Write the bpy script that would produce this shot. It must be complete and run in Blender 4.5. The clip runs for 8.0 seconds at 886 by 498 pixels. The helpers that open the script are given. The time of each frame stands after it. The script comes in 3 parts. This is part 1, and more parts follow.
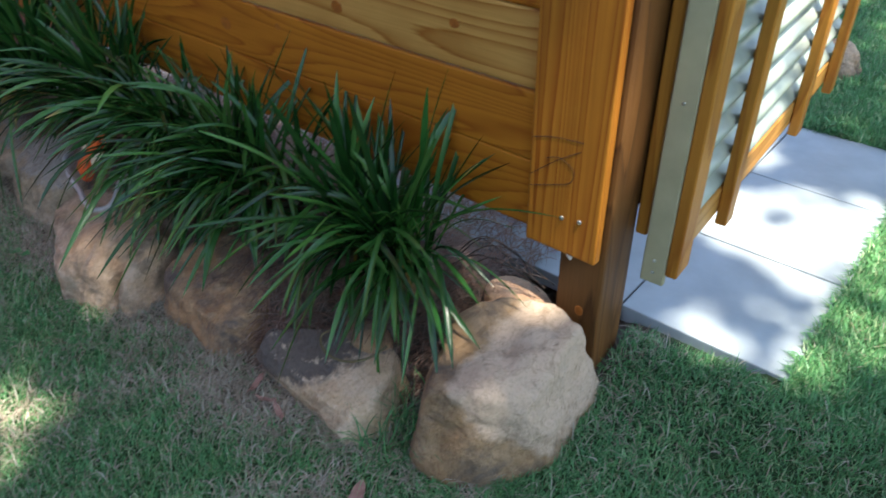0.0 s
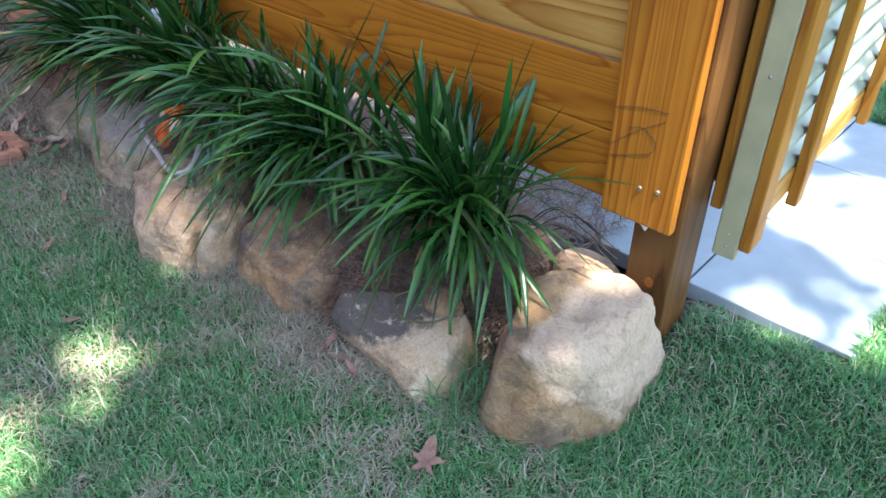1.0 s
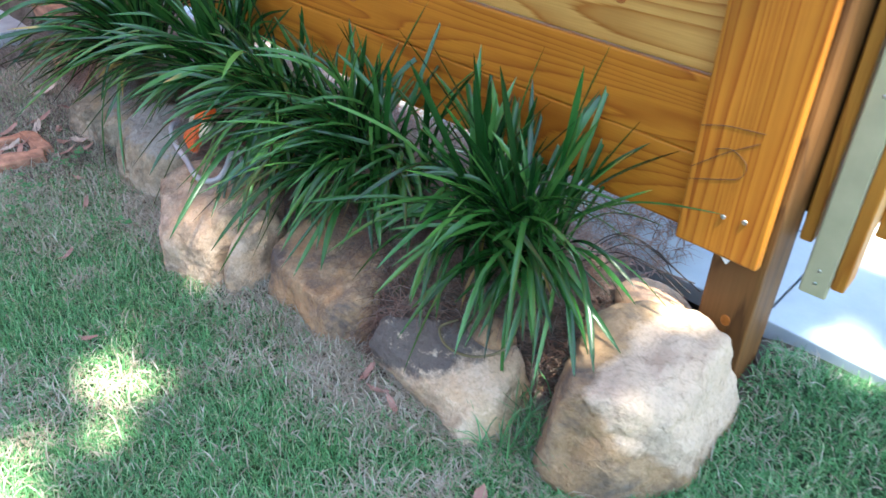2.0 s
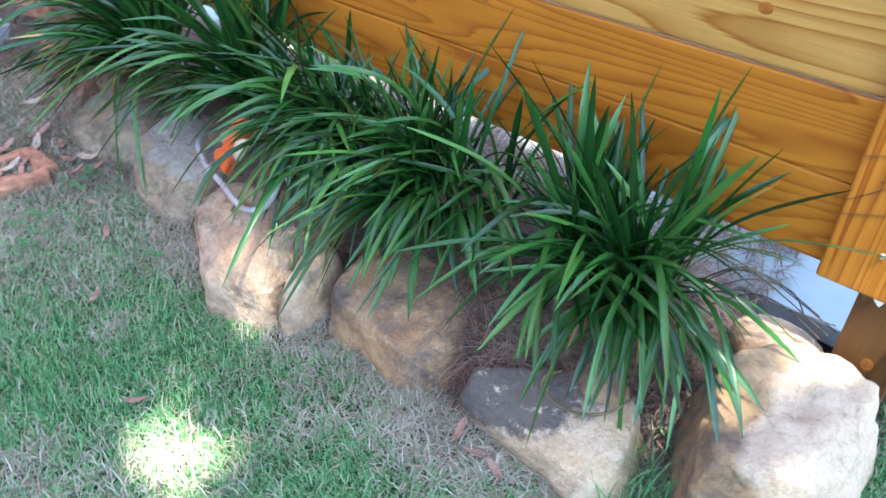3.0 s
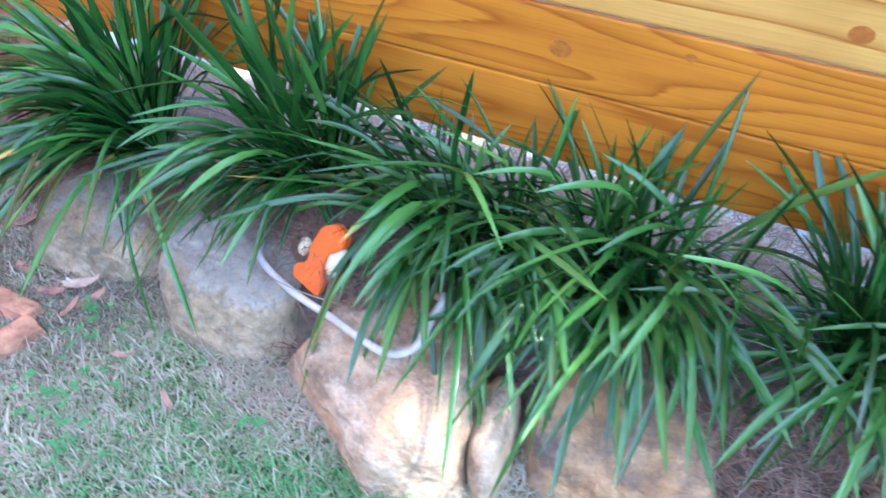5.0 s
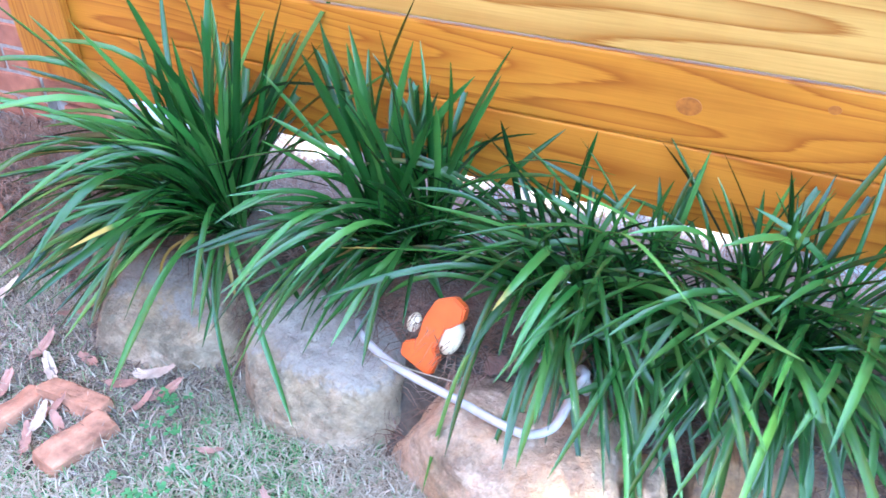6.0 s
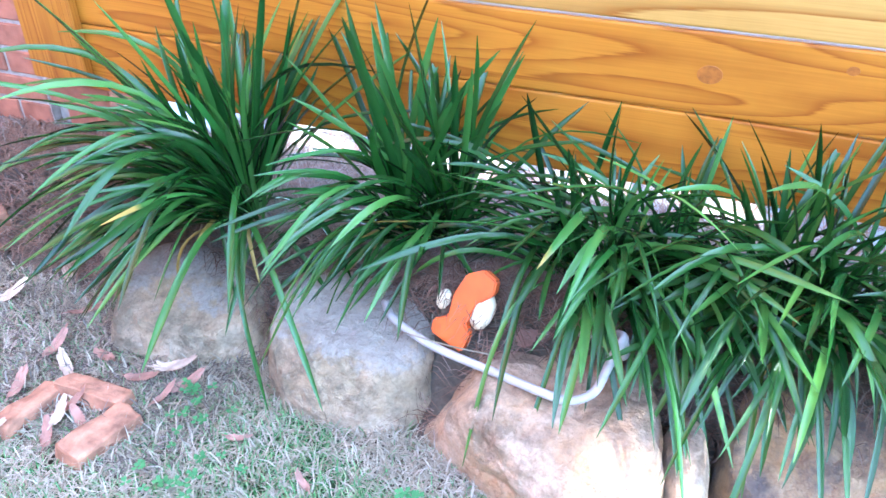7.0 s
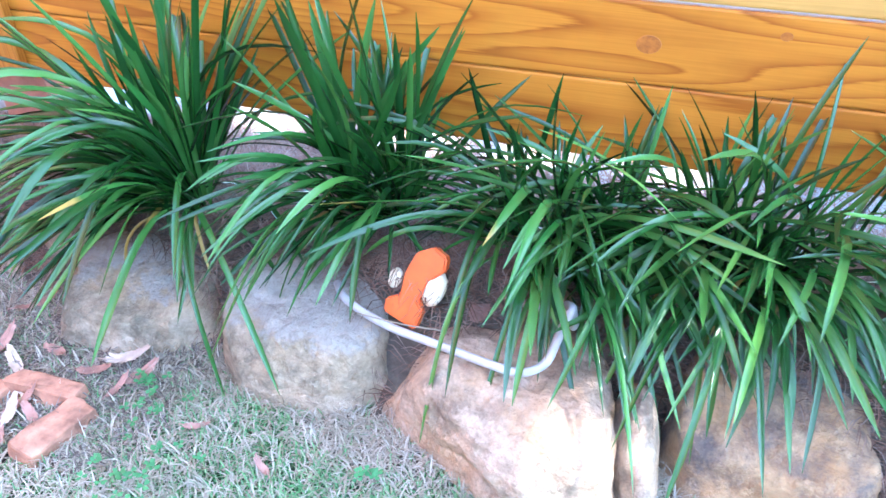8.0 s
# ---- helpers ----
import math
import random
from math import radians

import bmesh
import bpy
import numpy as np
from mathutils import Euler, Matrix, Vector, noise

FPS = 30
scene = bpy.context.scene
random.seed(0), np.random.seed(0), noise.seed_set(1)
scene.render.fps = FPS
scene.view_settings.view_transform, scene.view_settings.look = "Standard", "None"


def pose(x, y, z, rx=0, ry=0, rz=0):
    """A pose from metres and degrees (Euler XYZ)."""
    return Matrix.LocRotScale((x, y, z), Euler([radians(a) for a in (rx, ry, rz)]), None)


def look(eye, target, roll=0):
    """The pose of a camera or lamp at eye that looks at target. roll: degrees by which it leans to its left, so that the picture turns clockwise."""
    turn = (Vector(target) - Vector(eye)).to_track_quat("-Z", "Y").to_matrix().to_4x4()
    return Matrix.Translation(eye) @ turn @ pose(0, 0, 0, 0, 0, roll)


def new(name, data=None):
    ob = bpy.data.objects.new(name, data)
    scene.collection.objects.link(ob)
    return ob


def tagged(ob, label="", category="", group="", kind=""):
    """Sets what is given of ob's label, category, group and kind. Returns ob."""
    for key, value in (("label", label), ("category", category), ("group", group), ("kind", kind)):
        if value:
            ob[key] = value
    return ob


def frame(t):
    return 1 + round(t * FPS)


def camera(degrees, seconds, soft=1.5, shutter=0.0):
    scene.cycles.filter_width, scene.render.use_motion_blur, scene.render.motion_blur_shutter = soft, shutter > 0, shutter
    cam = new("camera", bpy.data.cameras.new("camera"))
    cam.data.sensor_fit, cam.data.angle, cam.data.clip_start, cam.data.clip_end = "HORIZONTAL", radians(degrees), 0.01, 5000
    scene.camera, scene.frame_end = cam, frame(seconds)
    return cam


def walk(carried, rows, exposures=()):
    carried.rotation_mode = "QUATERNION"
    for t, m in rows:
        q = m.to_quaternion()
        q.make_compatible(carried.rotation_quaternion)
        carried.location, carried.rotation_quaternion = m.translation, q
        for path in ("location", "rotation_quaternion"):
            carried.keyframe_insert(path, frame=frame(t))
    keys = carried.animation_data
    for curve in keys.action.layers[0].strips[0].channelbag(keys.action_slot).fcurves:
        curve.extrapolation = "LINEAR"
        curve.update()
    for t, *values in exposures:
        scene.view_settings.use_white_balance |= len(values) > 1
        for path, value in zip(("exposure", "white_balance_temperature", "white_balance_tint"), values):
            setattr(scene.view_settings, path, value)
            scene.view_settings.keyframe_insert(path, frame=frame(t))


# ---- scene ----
cam = camera(61.0, 8.0, soft=1.5, shutter=0.4)
PATH = [
    (0, (0.888, 0.845, 1.336), (-0.156, 2.077, 0.156), -1.1),
    (0.5, (0.871, 0.758, 1.307), (-0.207, 1.949, 0.116), -0.4),
    (1, (0.859, 0.713, 1.304), (-0.238, 1.897, 0.123), -0.4),
    (1.2, (0.855, 0.704, 1.309), (-0.262, 1.884, 0.142), 0.2),
    (2.3, (0.611, 0.812, 1.227), (-0.534, 1.958, 0.054), 0.8),
    (2.5, (0.549, 0.83, 1.233), (-0.604, 1.935, 0.03), 1.3),
    (3, (0.351, 0.768, 1.238), (-0.694, 1.955, 0.014), 0.5),
    (3.5, (0.185, 0.719, 1.216), (-0.678, 1.993, -0.061), -0.2),
    (4, (-0.025, 0.803, 1.198), (-0.88, 2.062, -0.099), 1.9),
    (4.5, (-0.279, 0.811, 1.238), (-1.054, 2.111, -0.07), 0.8),
    (5, (-0.512, 0.819, 1.295), (-1.125, 2.135, -0.08), 1.1),
    (6.3, (-0.821, 0.681, 1.155), (-1.4, 2.216, 0.012), 1.0),
    (6.5, (-0.835, 0.648, 1.128), (-1.393, 2.196, -0.008), 0.7),
    (7, (-0.863, 0.645, 1.12), (-1.405, 2.213, 0.002), 1.1),
    (7.5, (-0.859, 0.647, 1.122), (-1.333, 2.214, -0.026), 0.8),
    (8, (-0.837, 0.657, 1.132), (-1.277, 2.212, -0.046), 0.5),
]
EXPOSURES = [(0.0, 1.68, 6500, 9), (0.5, 2.18, 6450, 9), (1.0, 2.54, 6400, 8), (2.5, 3.18, 6200, 6), (4.5, 3.78, 5750, 7), (6.5, 4.32, 5600, 10), (8.0, 4.35, 5550, 10)]
walk(cam, [(t, look(eye, target, roll)) for t, eye, target, roll in PATH], EXPOSURES)

# ---- light ----
SUN_ELEVATION, SUN_AZIMUTH = radians(68), radians(101)
TO_SUN = Vector((math.cos(SUN_ELEVATION) * math.sin(SUN_AZIMUTH), math.cos(SUN_ELEVATION) * math.cos(SUN_AZIMUTH), math.sin(SUN_ELEVATION)))
world = bpy.data.worlds.new("sky")
scene.world = world
world.use_nodes = True
sky = world.node_tree.nodes.new("ShaderNodeTexSky")
sky.sky_type, sky.sun_disc, sky.sun_elevation, sky.sun_rotation = "NISHITA", False, SUN_ELEVATION, SUN_AZIMUTH
background = world.node_tree.nodes["Background"]
world.node_tree.links.new(sky.outputs[0], background.inputs[0])
background.inputs[1].default_value = 0.125
sun = new("sun", bpy.data.lights.new("sun", "SUN"))
sun.data.energy, sun.data.angle, sun.data.color = 5.0, radians(0.53), (1.0, 0.94, 0.84)
sun.matrix_world = look(TO_SUN * 20, (0, 0, 0))


# ---- materials ----
class Nodes:
    """A small wrapper to write node materials line by line."""

    def __init__(self, name):
        self.mat = bpy.data.materials.new(name)
        self.mat.use_nodes = True
        self.tree = self.mat.node_tree
        self.bsdf = self.tree.nodes["Principled BSDF"]

    def add(self, kind, **values):
        node = self.tree.nodes.new(kind)
        for key, value in values.items():
            node.inputs[key.replace("_", " ")].default_value = value
        return node

    def link(self, a, b):
        self.tree.links.new(a, b)

    def math(self, op, a, b=0.0, c=0.0):
        node = self.tree.nodes.new("ShaderNodeMath")
        node.operation = op
        for i, v in enumerate((a, b, c)):
            if isinstance(v, (int, float)):
                node.inputs[i].default_value = v
            else:
                self.link(v, node.inputs[i])
        return node.outputs[0]

    def coords(self, scale=(1, 1, 1), shift=True):
        """Object coordinates, scaled, and shifted by the object's random number."""
        tc = self.add("ShaderNodeTexCoord")
        mp = self.add("ShaderNodeMapping")
        mp.inputs["Scale"].default_value = scale
        self.link(tc.outputs["Object"], mp.inputs["Vector"])
        if not shift:
            return mp.outputs[0]
        info = self.add("ShaderNodeObjectInfo")
        v = self.tree.nodes.new("ShaderNodeVectorMath")
        v.operation = "MULTIPLY_ADD"
        self.link(info.outputs["Random"], v.inputs[0])
        v.inputs[1].default_value = (17.0, 9.0, 23.0)
        self.link(mp.outputs[0], v.inputs[2])
        return v.outputs[0]

    def noise(self, vec, scale, detail=4.0, rough=0.55, distortion=0.0):
        n = self.add("ShaderNodeTexNoise", Scale=scale, Detail=detail, Roughness=rough, Distortion=distortion)
        self.link(vec, n.inputs["Vector"])
        return n.outputs["Fac"]

    def ramp(self, fac, stops):
        r = self.tree.nodes.new("ShaderNodeValToRGB")
        while len(r.color_ramp.elements) < len(stops):
            r.color_ramp.elements.new(0.5)
        for e, (p, c) in zip(r.color_ramp.elements, stops):
            e.position = p
            e.color = (*c, 1) if len(c) == 3 else c
        self.link(fac, r.inputs[0])
        return r.outputs[0]

    def mix(self, fac, a, b, blend="MIX"):
        m = self.tree.nodes.new("ShaderNodeMix")
        m.data_type, m.blend_type = "RGBA", blend
        for i, v in ((0, fac), (6, a), (7, b)):
            if isinstance(v, (int, float)):
                m.inputs[i].default_value = v
            elif isinstance(v, tuple):
                m.inputs[i].default_value = (*v, 1)
            else:
                self.link(v, m.inputs[i])
        return m.outputs[2]

    def finish(self, color, rough=0.6, bump=None, strength=0.3, distance=0.004, **more):
        if isinstance(color, tuple):
            self.bsdf.inputs["Base Color"].default_value = (*color, 1)
        else:
            self.link(color, self.bsdf.inputs["Base Color"])
        if isinstance(rough, (int, float)):
            self.bsdf.inputs["Roughness"].default_value = rough
        else:
            self.link(rough, self.bsdf.inputs["Roughness"])
        for key, value in more.items():
            self.bsdf.inputs[key.replace("_", " ")].default_value = value
        if bump is not None:
            b = self.add("ShaderNodeBump", Strength=strength, Distance=distance)
            self.link(bump, b.inputs["Height"])
            self.link(b.outputs[0], self.bsdf.inputs["Normal"])
        return self.mat


def wood(name, along, light, dark, rings=14.0, contrast=0.75, rough=0.46, run=0.75, across=6.0):
    """Oiled pine: contours of a stretched noise make flat-sawn grain. along: 0 for x, 2 for z."""
    n = Nodes(name)
    stretch = [across] * 3
    stretch[along] = run
    v = n.coords(tuple(stretch))
    big = n.noise(v, 1.0, 1.5, 0.4, 0.25)
    fine_stretch = [240.0, 240.0, 240.0]
    fine_stretch[along] = 6.0
    fine = n.noise(n.coords(tuple(fine_stretch)), 1.0, 3.0)
    lines = n.math("FRACT", n.math("ADD", n.math("MULTIPLY", big, rings), n.math("MULTIPLY", fine, 0.22)))
    grain = n.ramp(lines, [(0.0, light), (0.45, tuple(d * 0.15 + l * 0.85 for d, l in zip(dark, light))), (0.78, tuple(d * 0.55 + l * 0.45 for d, l in zip(dark, light))), (0.9, dark), (1.0, light)])
    base = n.mix(contrast, tuple((d + 2 * l) / 3 for d, l in zip(dark, light)), grain)
    tone = n.ramp(fine, [(0.3, (0.78, 0.74, 0.68)), (0.7, (1.0, 1.0, 1.0))])
    base = n.mix(0.8, base, tone, "MULTIPLY")
    blotch = n.ramp(n.noise(n.coords((1, 1, 1)), 5.0, 4.0), [(0.35, (0.82, 0.78, 0.7)), (0.65, (1.0, 1.0, 1.0))])
    base = n.mix(0.7, base, blotch, "MULTIPLY")
    return n.finish(base, n.ramp(fine, [(0.3, (rough + 0.12,) * 3), (0.7, (rough,) * 3)]), fine, 0.15, 0.002, Specular_IOR_Level=0.28)


PLANK = wood("oiled_pine", 0, (0.57, 0.215, 0.020), (0.29, 0.072, 0.005), 21.0, 0.75, 0.42, 0.6)
PALE_PLANK = wood("pale_pine", 0, (0.60, 0.33, 0.085), (0.34, 0.12, 0.014), 15.0, 0.95, 0.44, 0.6)
UPRIGHT = wood("oiled_pine_upright", 2, (0.50, 0.195, 0.022), (0.26, 0.066, 0.006), 20.0, 0.9, 0.42, 0.12, 15.0)
BATTEN = wood("gate_pine", 2, (0.56, 0.24, 0.034), (0.33, 0.105, 0.01), 8.0)
RAIL = wood("gate_rail_pine", 1, (0.56, 0.28, 0.06), (0.36, 0.14, 0.02), 8.0)
POST = wood("brown_post", 2, (0.19, 0.085, 0.024), (0.075, 0.03, 0.008), 12.0, 0.8, 0.5)


def stone(name, pale, tan, dark, dark_amount=0.5, scale=6.0, lichen=0.5, crust_or_light=None):
    """Sandstone: pale and tan beds, dark stains, lichen flecks, pits. The last argument colours the stone above a
    height: a growth, or light painted on its top.
    """
    n = Nodes(name)
    v = n.coords((1, 1, 1))
    a = n.noise(v, scale, 7.0, 0.68, 0.3)
    b = n.noise(v, scale * 4.5, 8.0, 0.68)
    c = n.noise(v, scale * 1.1 + 1.3, 8.0, 0.7, 0.3)
    col = n.ramp(a, [(0.34, tan), (0.5, tuple((p + t) / 2 for p, t in zip(pale, tan))), (0.62, pale)])
    stain = n.ramp(c, [(0.52 - 0.12 * dark_amount, (0, 0, 0)), (0.70 - 0.10 * dark_amount, (1, 1, 1))])
    col = n.mix(stain, col, dark)
    if crust_or_light:
        colour, height, soft, slope = crust_or_light
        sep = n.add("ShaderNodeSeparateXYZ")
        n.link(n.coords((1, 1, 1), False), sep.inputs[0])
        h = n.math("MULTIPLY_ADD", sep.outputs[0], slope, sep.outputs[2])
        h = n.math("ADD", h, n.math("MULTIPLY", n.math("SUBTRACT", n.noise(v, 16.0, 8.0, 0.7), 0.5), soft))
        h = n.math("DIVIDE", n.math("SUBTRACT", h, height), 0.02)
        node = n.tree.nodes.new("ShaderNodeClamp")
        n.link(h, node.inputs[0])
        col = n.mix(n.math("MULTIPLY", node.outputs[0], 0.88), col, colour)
    col = n.mix(n.math("MULTIPLY", n.ramp(b, [(0.57, (0, 0, 0)), (0.66, (1, 1, 1))]), lichen), col, tuple(min(1, p * 1.2) for p in pale))
    pits = n.noise(v, 48.0, 6.0, 0.72)
    col = n.mix(0.8, col, n.ramp(pits, [(0.28, (0.55, 0.50, 0.45)), (0.42, (0.96, 0.96, 0.96)), (0.7, (1, 1, 1))]), "MULTIPLY")
    veins = n.noise(v, 21.0, 7.0, 0.75, 0.6)
    col = n.mix(0.45, col, n.ramp(veins, [(0.34, (0.50, 0.40, 0.31)), (0.46, (1, 1, 1))]), "MULTIPLY")
    grit = n.noise(v, 130.0, 3.0, 0.6)
    col = n.mix(0.35, col, n.ramp(grit, [(0.34, (0.6, 0.57, 0.54)), (0.5, (1, 1, 1)), (0.72, (1, 1, 1))]), "MULTIPLY")
    cracks = n.ramp(n.math("ABSOLUTE", n.math("SUBTRACT", n.noise(v, scale * 0.5, 5.0, 0.55, 0.4), 0.5)), [(0.0, (0.62, 0.56, 0.50)), (0.012, (1, 1, 1))])
    col = n.mix(0.35, col, cracks, "MULTIPLY")
    height = n.math("ADD", n.math("ADD", b, n.math("MULTIPLY", veins, 0.5)), n.math("MULTIPLY", pits, 0.5))
    return n.finish(col, 0.85, height, 0.95, 0.016)


def plain(name, color, rough=0.6, scale=30.0, vary=0.25, bump=0.2, **more):
    n = Nodes(name)
    v = n.coords()
    f = n.noise(v, scale, 6.0)
    col = n.ramp(f, [(0.3, tuple(c * (1 - vary) for c in color)), (0.7, tuple(min(1, c * (1 + vary)) for c in color))])
    return n.finish(col, rough, n.noise(v, scale * 4, 4.0), bump, 0.003, **more)


def leafy(name, colors, rough=0.35, trans=0.25, island=False, spec=0.5, tips=None):
    """Green blades whose tone differs from piece to piece."""
    n = Nodes(name)
    if island:
        rnd = n.add("ShaderNodeNewGeometry").outputs["Random Per Island"]
    else:
        rnd = n.add("ShaderNodeObjectInfo").outputs["Random"]
    k = len(colors) - 1
    col = n.ramp(rnd, [(i / k, c) for i, c in enumerate(colors)])
    tc = n.add("ShaderNodeTexCoord")
    f = n.noise(tc.outputs["Object"], 9.0, 4.0)
    col = n.mix(0.7, col, n.ramp(f, [(0.3, (0.65, 0.7, 0.65)), (0.65, (1.0, 1.0, 1.0))]), "MULTIPLY")
    if tips:
        # the ends of some leaves have died back
        away = n.tree.nodes.new("ShaderNodeVectorMath")
        away.operation = "LENGTH"
        n.link(tc.outputs["Object"], away.inputs[0])
        start = n.math("MULTIPLY_ADD", n.math("FRACT", n.math("MULTIPLY", rnd, 37.0)), 2.6, 0.43)
        dead = n.math("MULTIPLY", n.math("SUBTRACT", n.math("ADD", away.outputs["Value"], n.math("MULTIPLY", f, 0.04)), start), 45.0)
        node = n.tree.nodes.new("ShaderNodeClamp")
        n.link(dead, node.inputs[0])
        col = n.mix(node.outputs[0], col, tips)
    n.finish(col, rough)
    n.bsdf.inputs["Specular IOR Level"].default_value = spec
    t = n.add("ShaderNodeBsdfTranslucent")
    n.link(col, t.inputs[0])
    m = n.add("ShaderNodeMixShader")
    m.inputs[0].default_value = trans
    n.link(n.bsdf.outputs[0], m.inputs[1])
    n.link(t.outputs[0], m.inputs[2])
    n.link(m.outputs[0], n.tree.nodes["Material Output"].inputs["Surface"])
    return n.mat


LEAF = leafy("strap_leaf", [(0.008, 0.038, 0.007), (0.032, 0.135, 0.023), (0.012, 0.054, 0.010), (0.056, 0.175, 0.034), (0.008, 0.038, 0.008), (0.030, 0.108, 0.019), (0.10, 0.25, 0.05)], 0.27, 0.08, False, 0.52, (0.36, 0.25, 0.06))
YELLOW_LEAF = leafy("dying_leaf", [(0.36, 0.21, 0.04), (0.40, 0.28, 0.06), (0.30, 0.17, 0.08), (0.36, 0.26, 0.16)], 0.5, 0.15)
GRASS = leafy("lawn_grass", [(0.035, 0.13, 0.045), (0.19, 0.45, 0.175), (0.09, 0.29, 0.10), (0.25, 0.52, 0.21), (0.05, 0.19, 0.06), (0.52, 0.60, 0.34)], 0.42, 0.3, True, 0.45)
STRAW = leafy("dry_grass", [(0.46, 0.40, 0.31), (0.35, 0.285, 0.205), (0.56, 0.51, 0.42), (0.25, 0.195, 0.135)], 0.7, 0.15, True, 0.2)
NEEDLE = leafy("pine_straw", [(0.23, 0.112, 0.072), (0.35, 0.22, 0.165), (0.10, 0.045, 0.028), (0.42, 0.32, 0.265)], 0.7, 0.05, True, 0.2)
LITTER = leafy("grey_litter", [(0.15, 0.12, 0.105), (0.24, 0.20, 0.17), (0.075, 0.055, 0.047), (0.36, 0.315, 0.28)], 0.8, 0.05, True, 0.2)
CANOPY = leafy("tree_leaf", [(0.04, 0.10, 0.02), (0.06, 0.14, 0.03)], 0.5, 0.2, True)
DEAD_LEAF = plain("dead_leaf", (0.30, 0.165, 0.125), 0.7, 40.0, 0.35)
PALE_DEAD_LEAF = plain("bleached_leaf", (0.46, 0.36, 0.28), 0.7, 40.0, 0.25)
BRICK = plain("red_brick", (0.33, 0.125, 0.075), 0.85, 18.0, 0.35, 0.5)
MORTAR = plain("mortar", (0.36, 0.31, 0.27), 0.95, 60.0, 0.2, 0.5)
PAVER = plain("concrete_paver", (0.37, 0.415, 0.43), 0.85, 9.0, 0.10, 0.25)
SLAB = plain("weathered_concrete", (0.30, 0.31, 0.32), 0.9, 12.0, 0.2, 0.3)
OLD_BRICK = plain("weathered_brick", (0.37, 0.18, 0.11), 0.95, 26.0, 0.5, 0.9)
COAT = plain("grey_render_coat", (0.23, 0.24, 0.22), 0.9, 14.0, 0.15, 0.3)
SAGE = plain("sage_paint", (0.44, 0.39, 0.225), 0.5, 14.0, 0.10, 0.1)
ROLLED = leafy("corrugated_sheet", [(0.44, 0.49, 0.41), (0.50, 0.55, 0.47)], 0.22, 0.2, True, 0.7)
STEEL = plain("nail_steel", (0.62, 0.60, 0.55), 0.35, 60.0, 0.2, 0.1, Metallic=0.9)
ORANGE = plain("orange_plastic", (0.80, 0.13, 0.02), 0.4, 25.0, 0.12, 0.1)
CREAM = plain("cream_plastic", (0.74, 0.62, 0.42), 0.55, 40.0, 0.15, 0.3)
HOSE = plain("grey_tube", (0.46, 0.43, 0.42), 0.45, 50.0, 0.12, 0.1)
KNOT = plain("wood_knot", (0.33, 0.10, 0.011), 0.5, 90.0, 0.3, 0.1)
CLOVER = leafy("clover", [(0.07, 0.25, 0.09), (0.11, 0.34, 0.12)], 0.5, 0.3, True)
WHITE = plain("white_flake", (0.75, 0.72, 0.66), 0.6)
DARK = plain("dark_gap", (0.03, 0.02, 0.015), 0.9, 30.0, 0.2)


def soil_material():
    n = Nodes("soil_and_thatch")
    v = n.coords((1, 1, 1), False)
    a = n.noise(v, 7.0, 6.0, 0.6)
    b = n.noise(v, 70.0, 6.0, 0.65)
    col = n.ramp(a, [(0.35, (0.07, 0.05, 0.036)), (0.55, (0.14, 0.112, 0.085)), (0.7, (0.12, 0.11, 0.075))])
    col = n.mix(0.7, col, n.ramp(b, [(0.35, (0.5, 0.5, 0.5)), (0.65, (1.0, 1.0, 1.0))]), "MULTIPLY")
    return n.finish(col, 0.95, b, 0.8, 0.02)


SOIL = soil_material()


def lawn_material():
    """Green thatch that stands for the lawn where single blades can no longer be told apart."""
    n = Nodes("lawn_thatch")
    v = n.coords((1, 1, 1), False)
    a = n.noise(v, 3.0, 6.0, 0.6)
    b = n.noise(v, 60.0, 7.0, 0.7)
    col = n.ramp(a, [(0.35, (0.04, 0.09, 0.034)), (0.55, (0.06, 0.12, 0.042)), (0.7, (0.11, 0.115, 0.06))])
    col = n.mix(0.8, col, n.ramp(b, [(0.35, (0.4, 0.4, 0.4)), (0.65, (1.0, 1.0, 1.0))]), "MULTIPLY")
    return n.finish(col, 0.9, b, 1.0, 0.03)


THATCH = lawn_material()


# ---- building helpers ----
def mesh_object(name, bm, material, parent=None, smooth=False):
    me = bpy.data.meshes.new(name)
    bmesh.ops.recalc_face_normals(bm, faces=bm.faces)
    bm.to_mesh(me)
    bm.free()
    me.materials.append(material)
    if smooth:
        me.shade_smooth()
    ob = new(name, me)
    ob.parent = parent
    return ob


def part(name, bm, material, parent, label="", smooth=False):
    ob = mesh_object(name, bm, material, parent, smooth)
    return tagged(ob, label)


def empty(name, at, **tags):
    ob = new(name)
    ob.location = at
    ob.empty_display_size = 0.05
    return tagged(ob, **tags)


def box(lo, hi, bevel=0.003, segments=1):
    bm = bmesh.new()
    bmesh.ops.create_cube(bm, size=1.0)
    for v in bm.verts:
        v.co = Vector([l + (c + 0.5) * (h - l) for c, l, h in zip(v.co, lo, hi)])
    if bevel:
        bmesh.ops.bevel(bm, geom=bm.edges[:], offset=bevel, segments=segments, affect="EDGES", profile=0.6)
    return bm


def box_data(name, lo, hi, bevel, material):
    """The mesh of a bevelled box alone, to share between objects."""
    bm = box(lo, hi, bevel)
    me = bpy.data.meshes.new(name)
    bm.to_mesh(me)
    bm.free()
    me.materials.append(material)
    return me


def pydata(name, verts, faces, material, parent=None, smooth=False):
    me = bpy.data.meshes.new(name)
    me.from_pydata(verts, [], faces)
    me.materials.append(material)
    if smooth:
        me.shade_smooth()
    ob = new(name, me)
    ob.parent = parent
    return ob


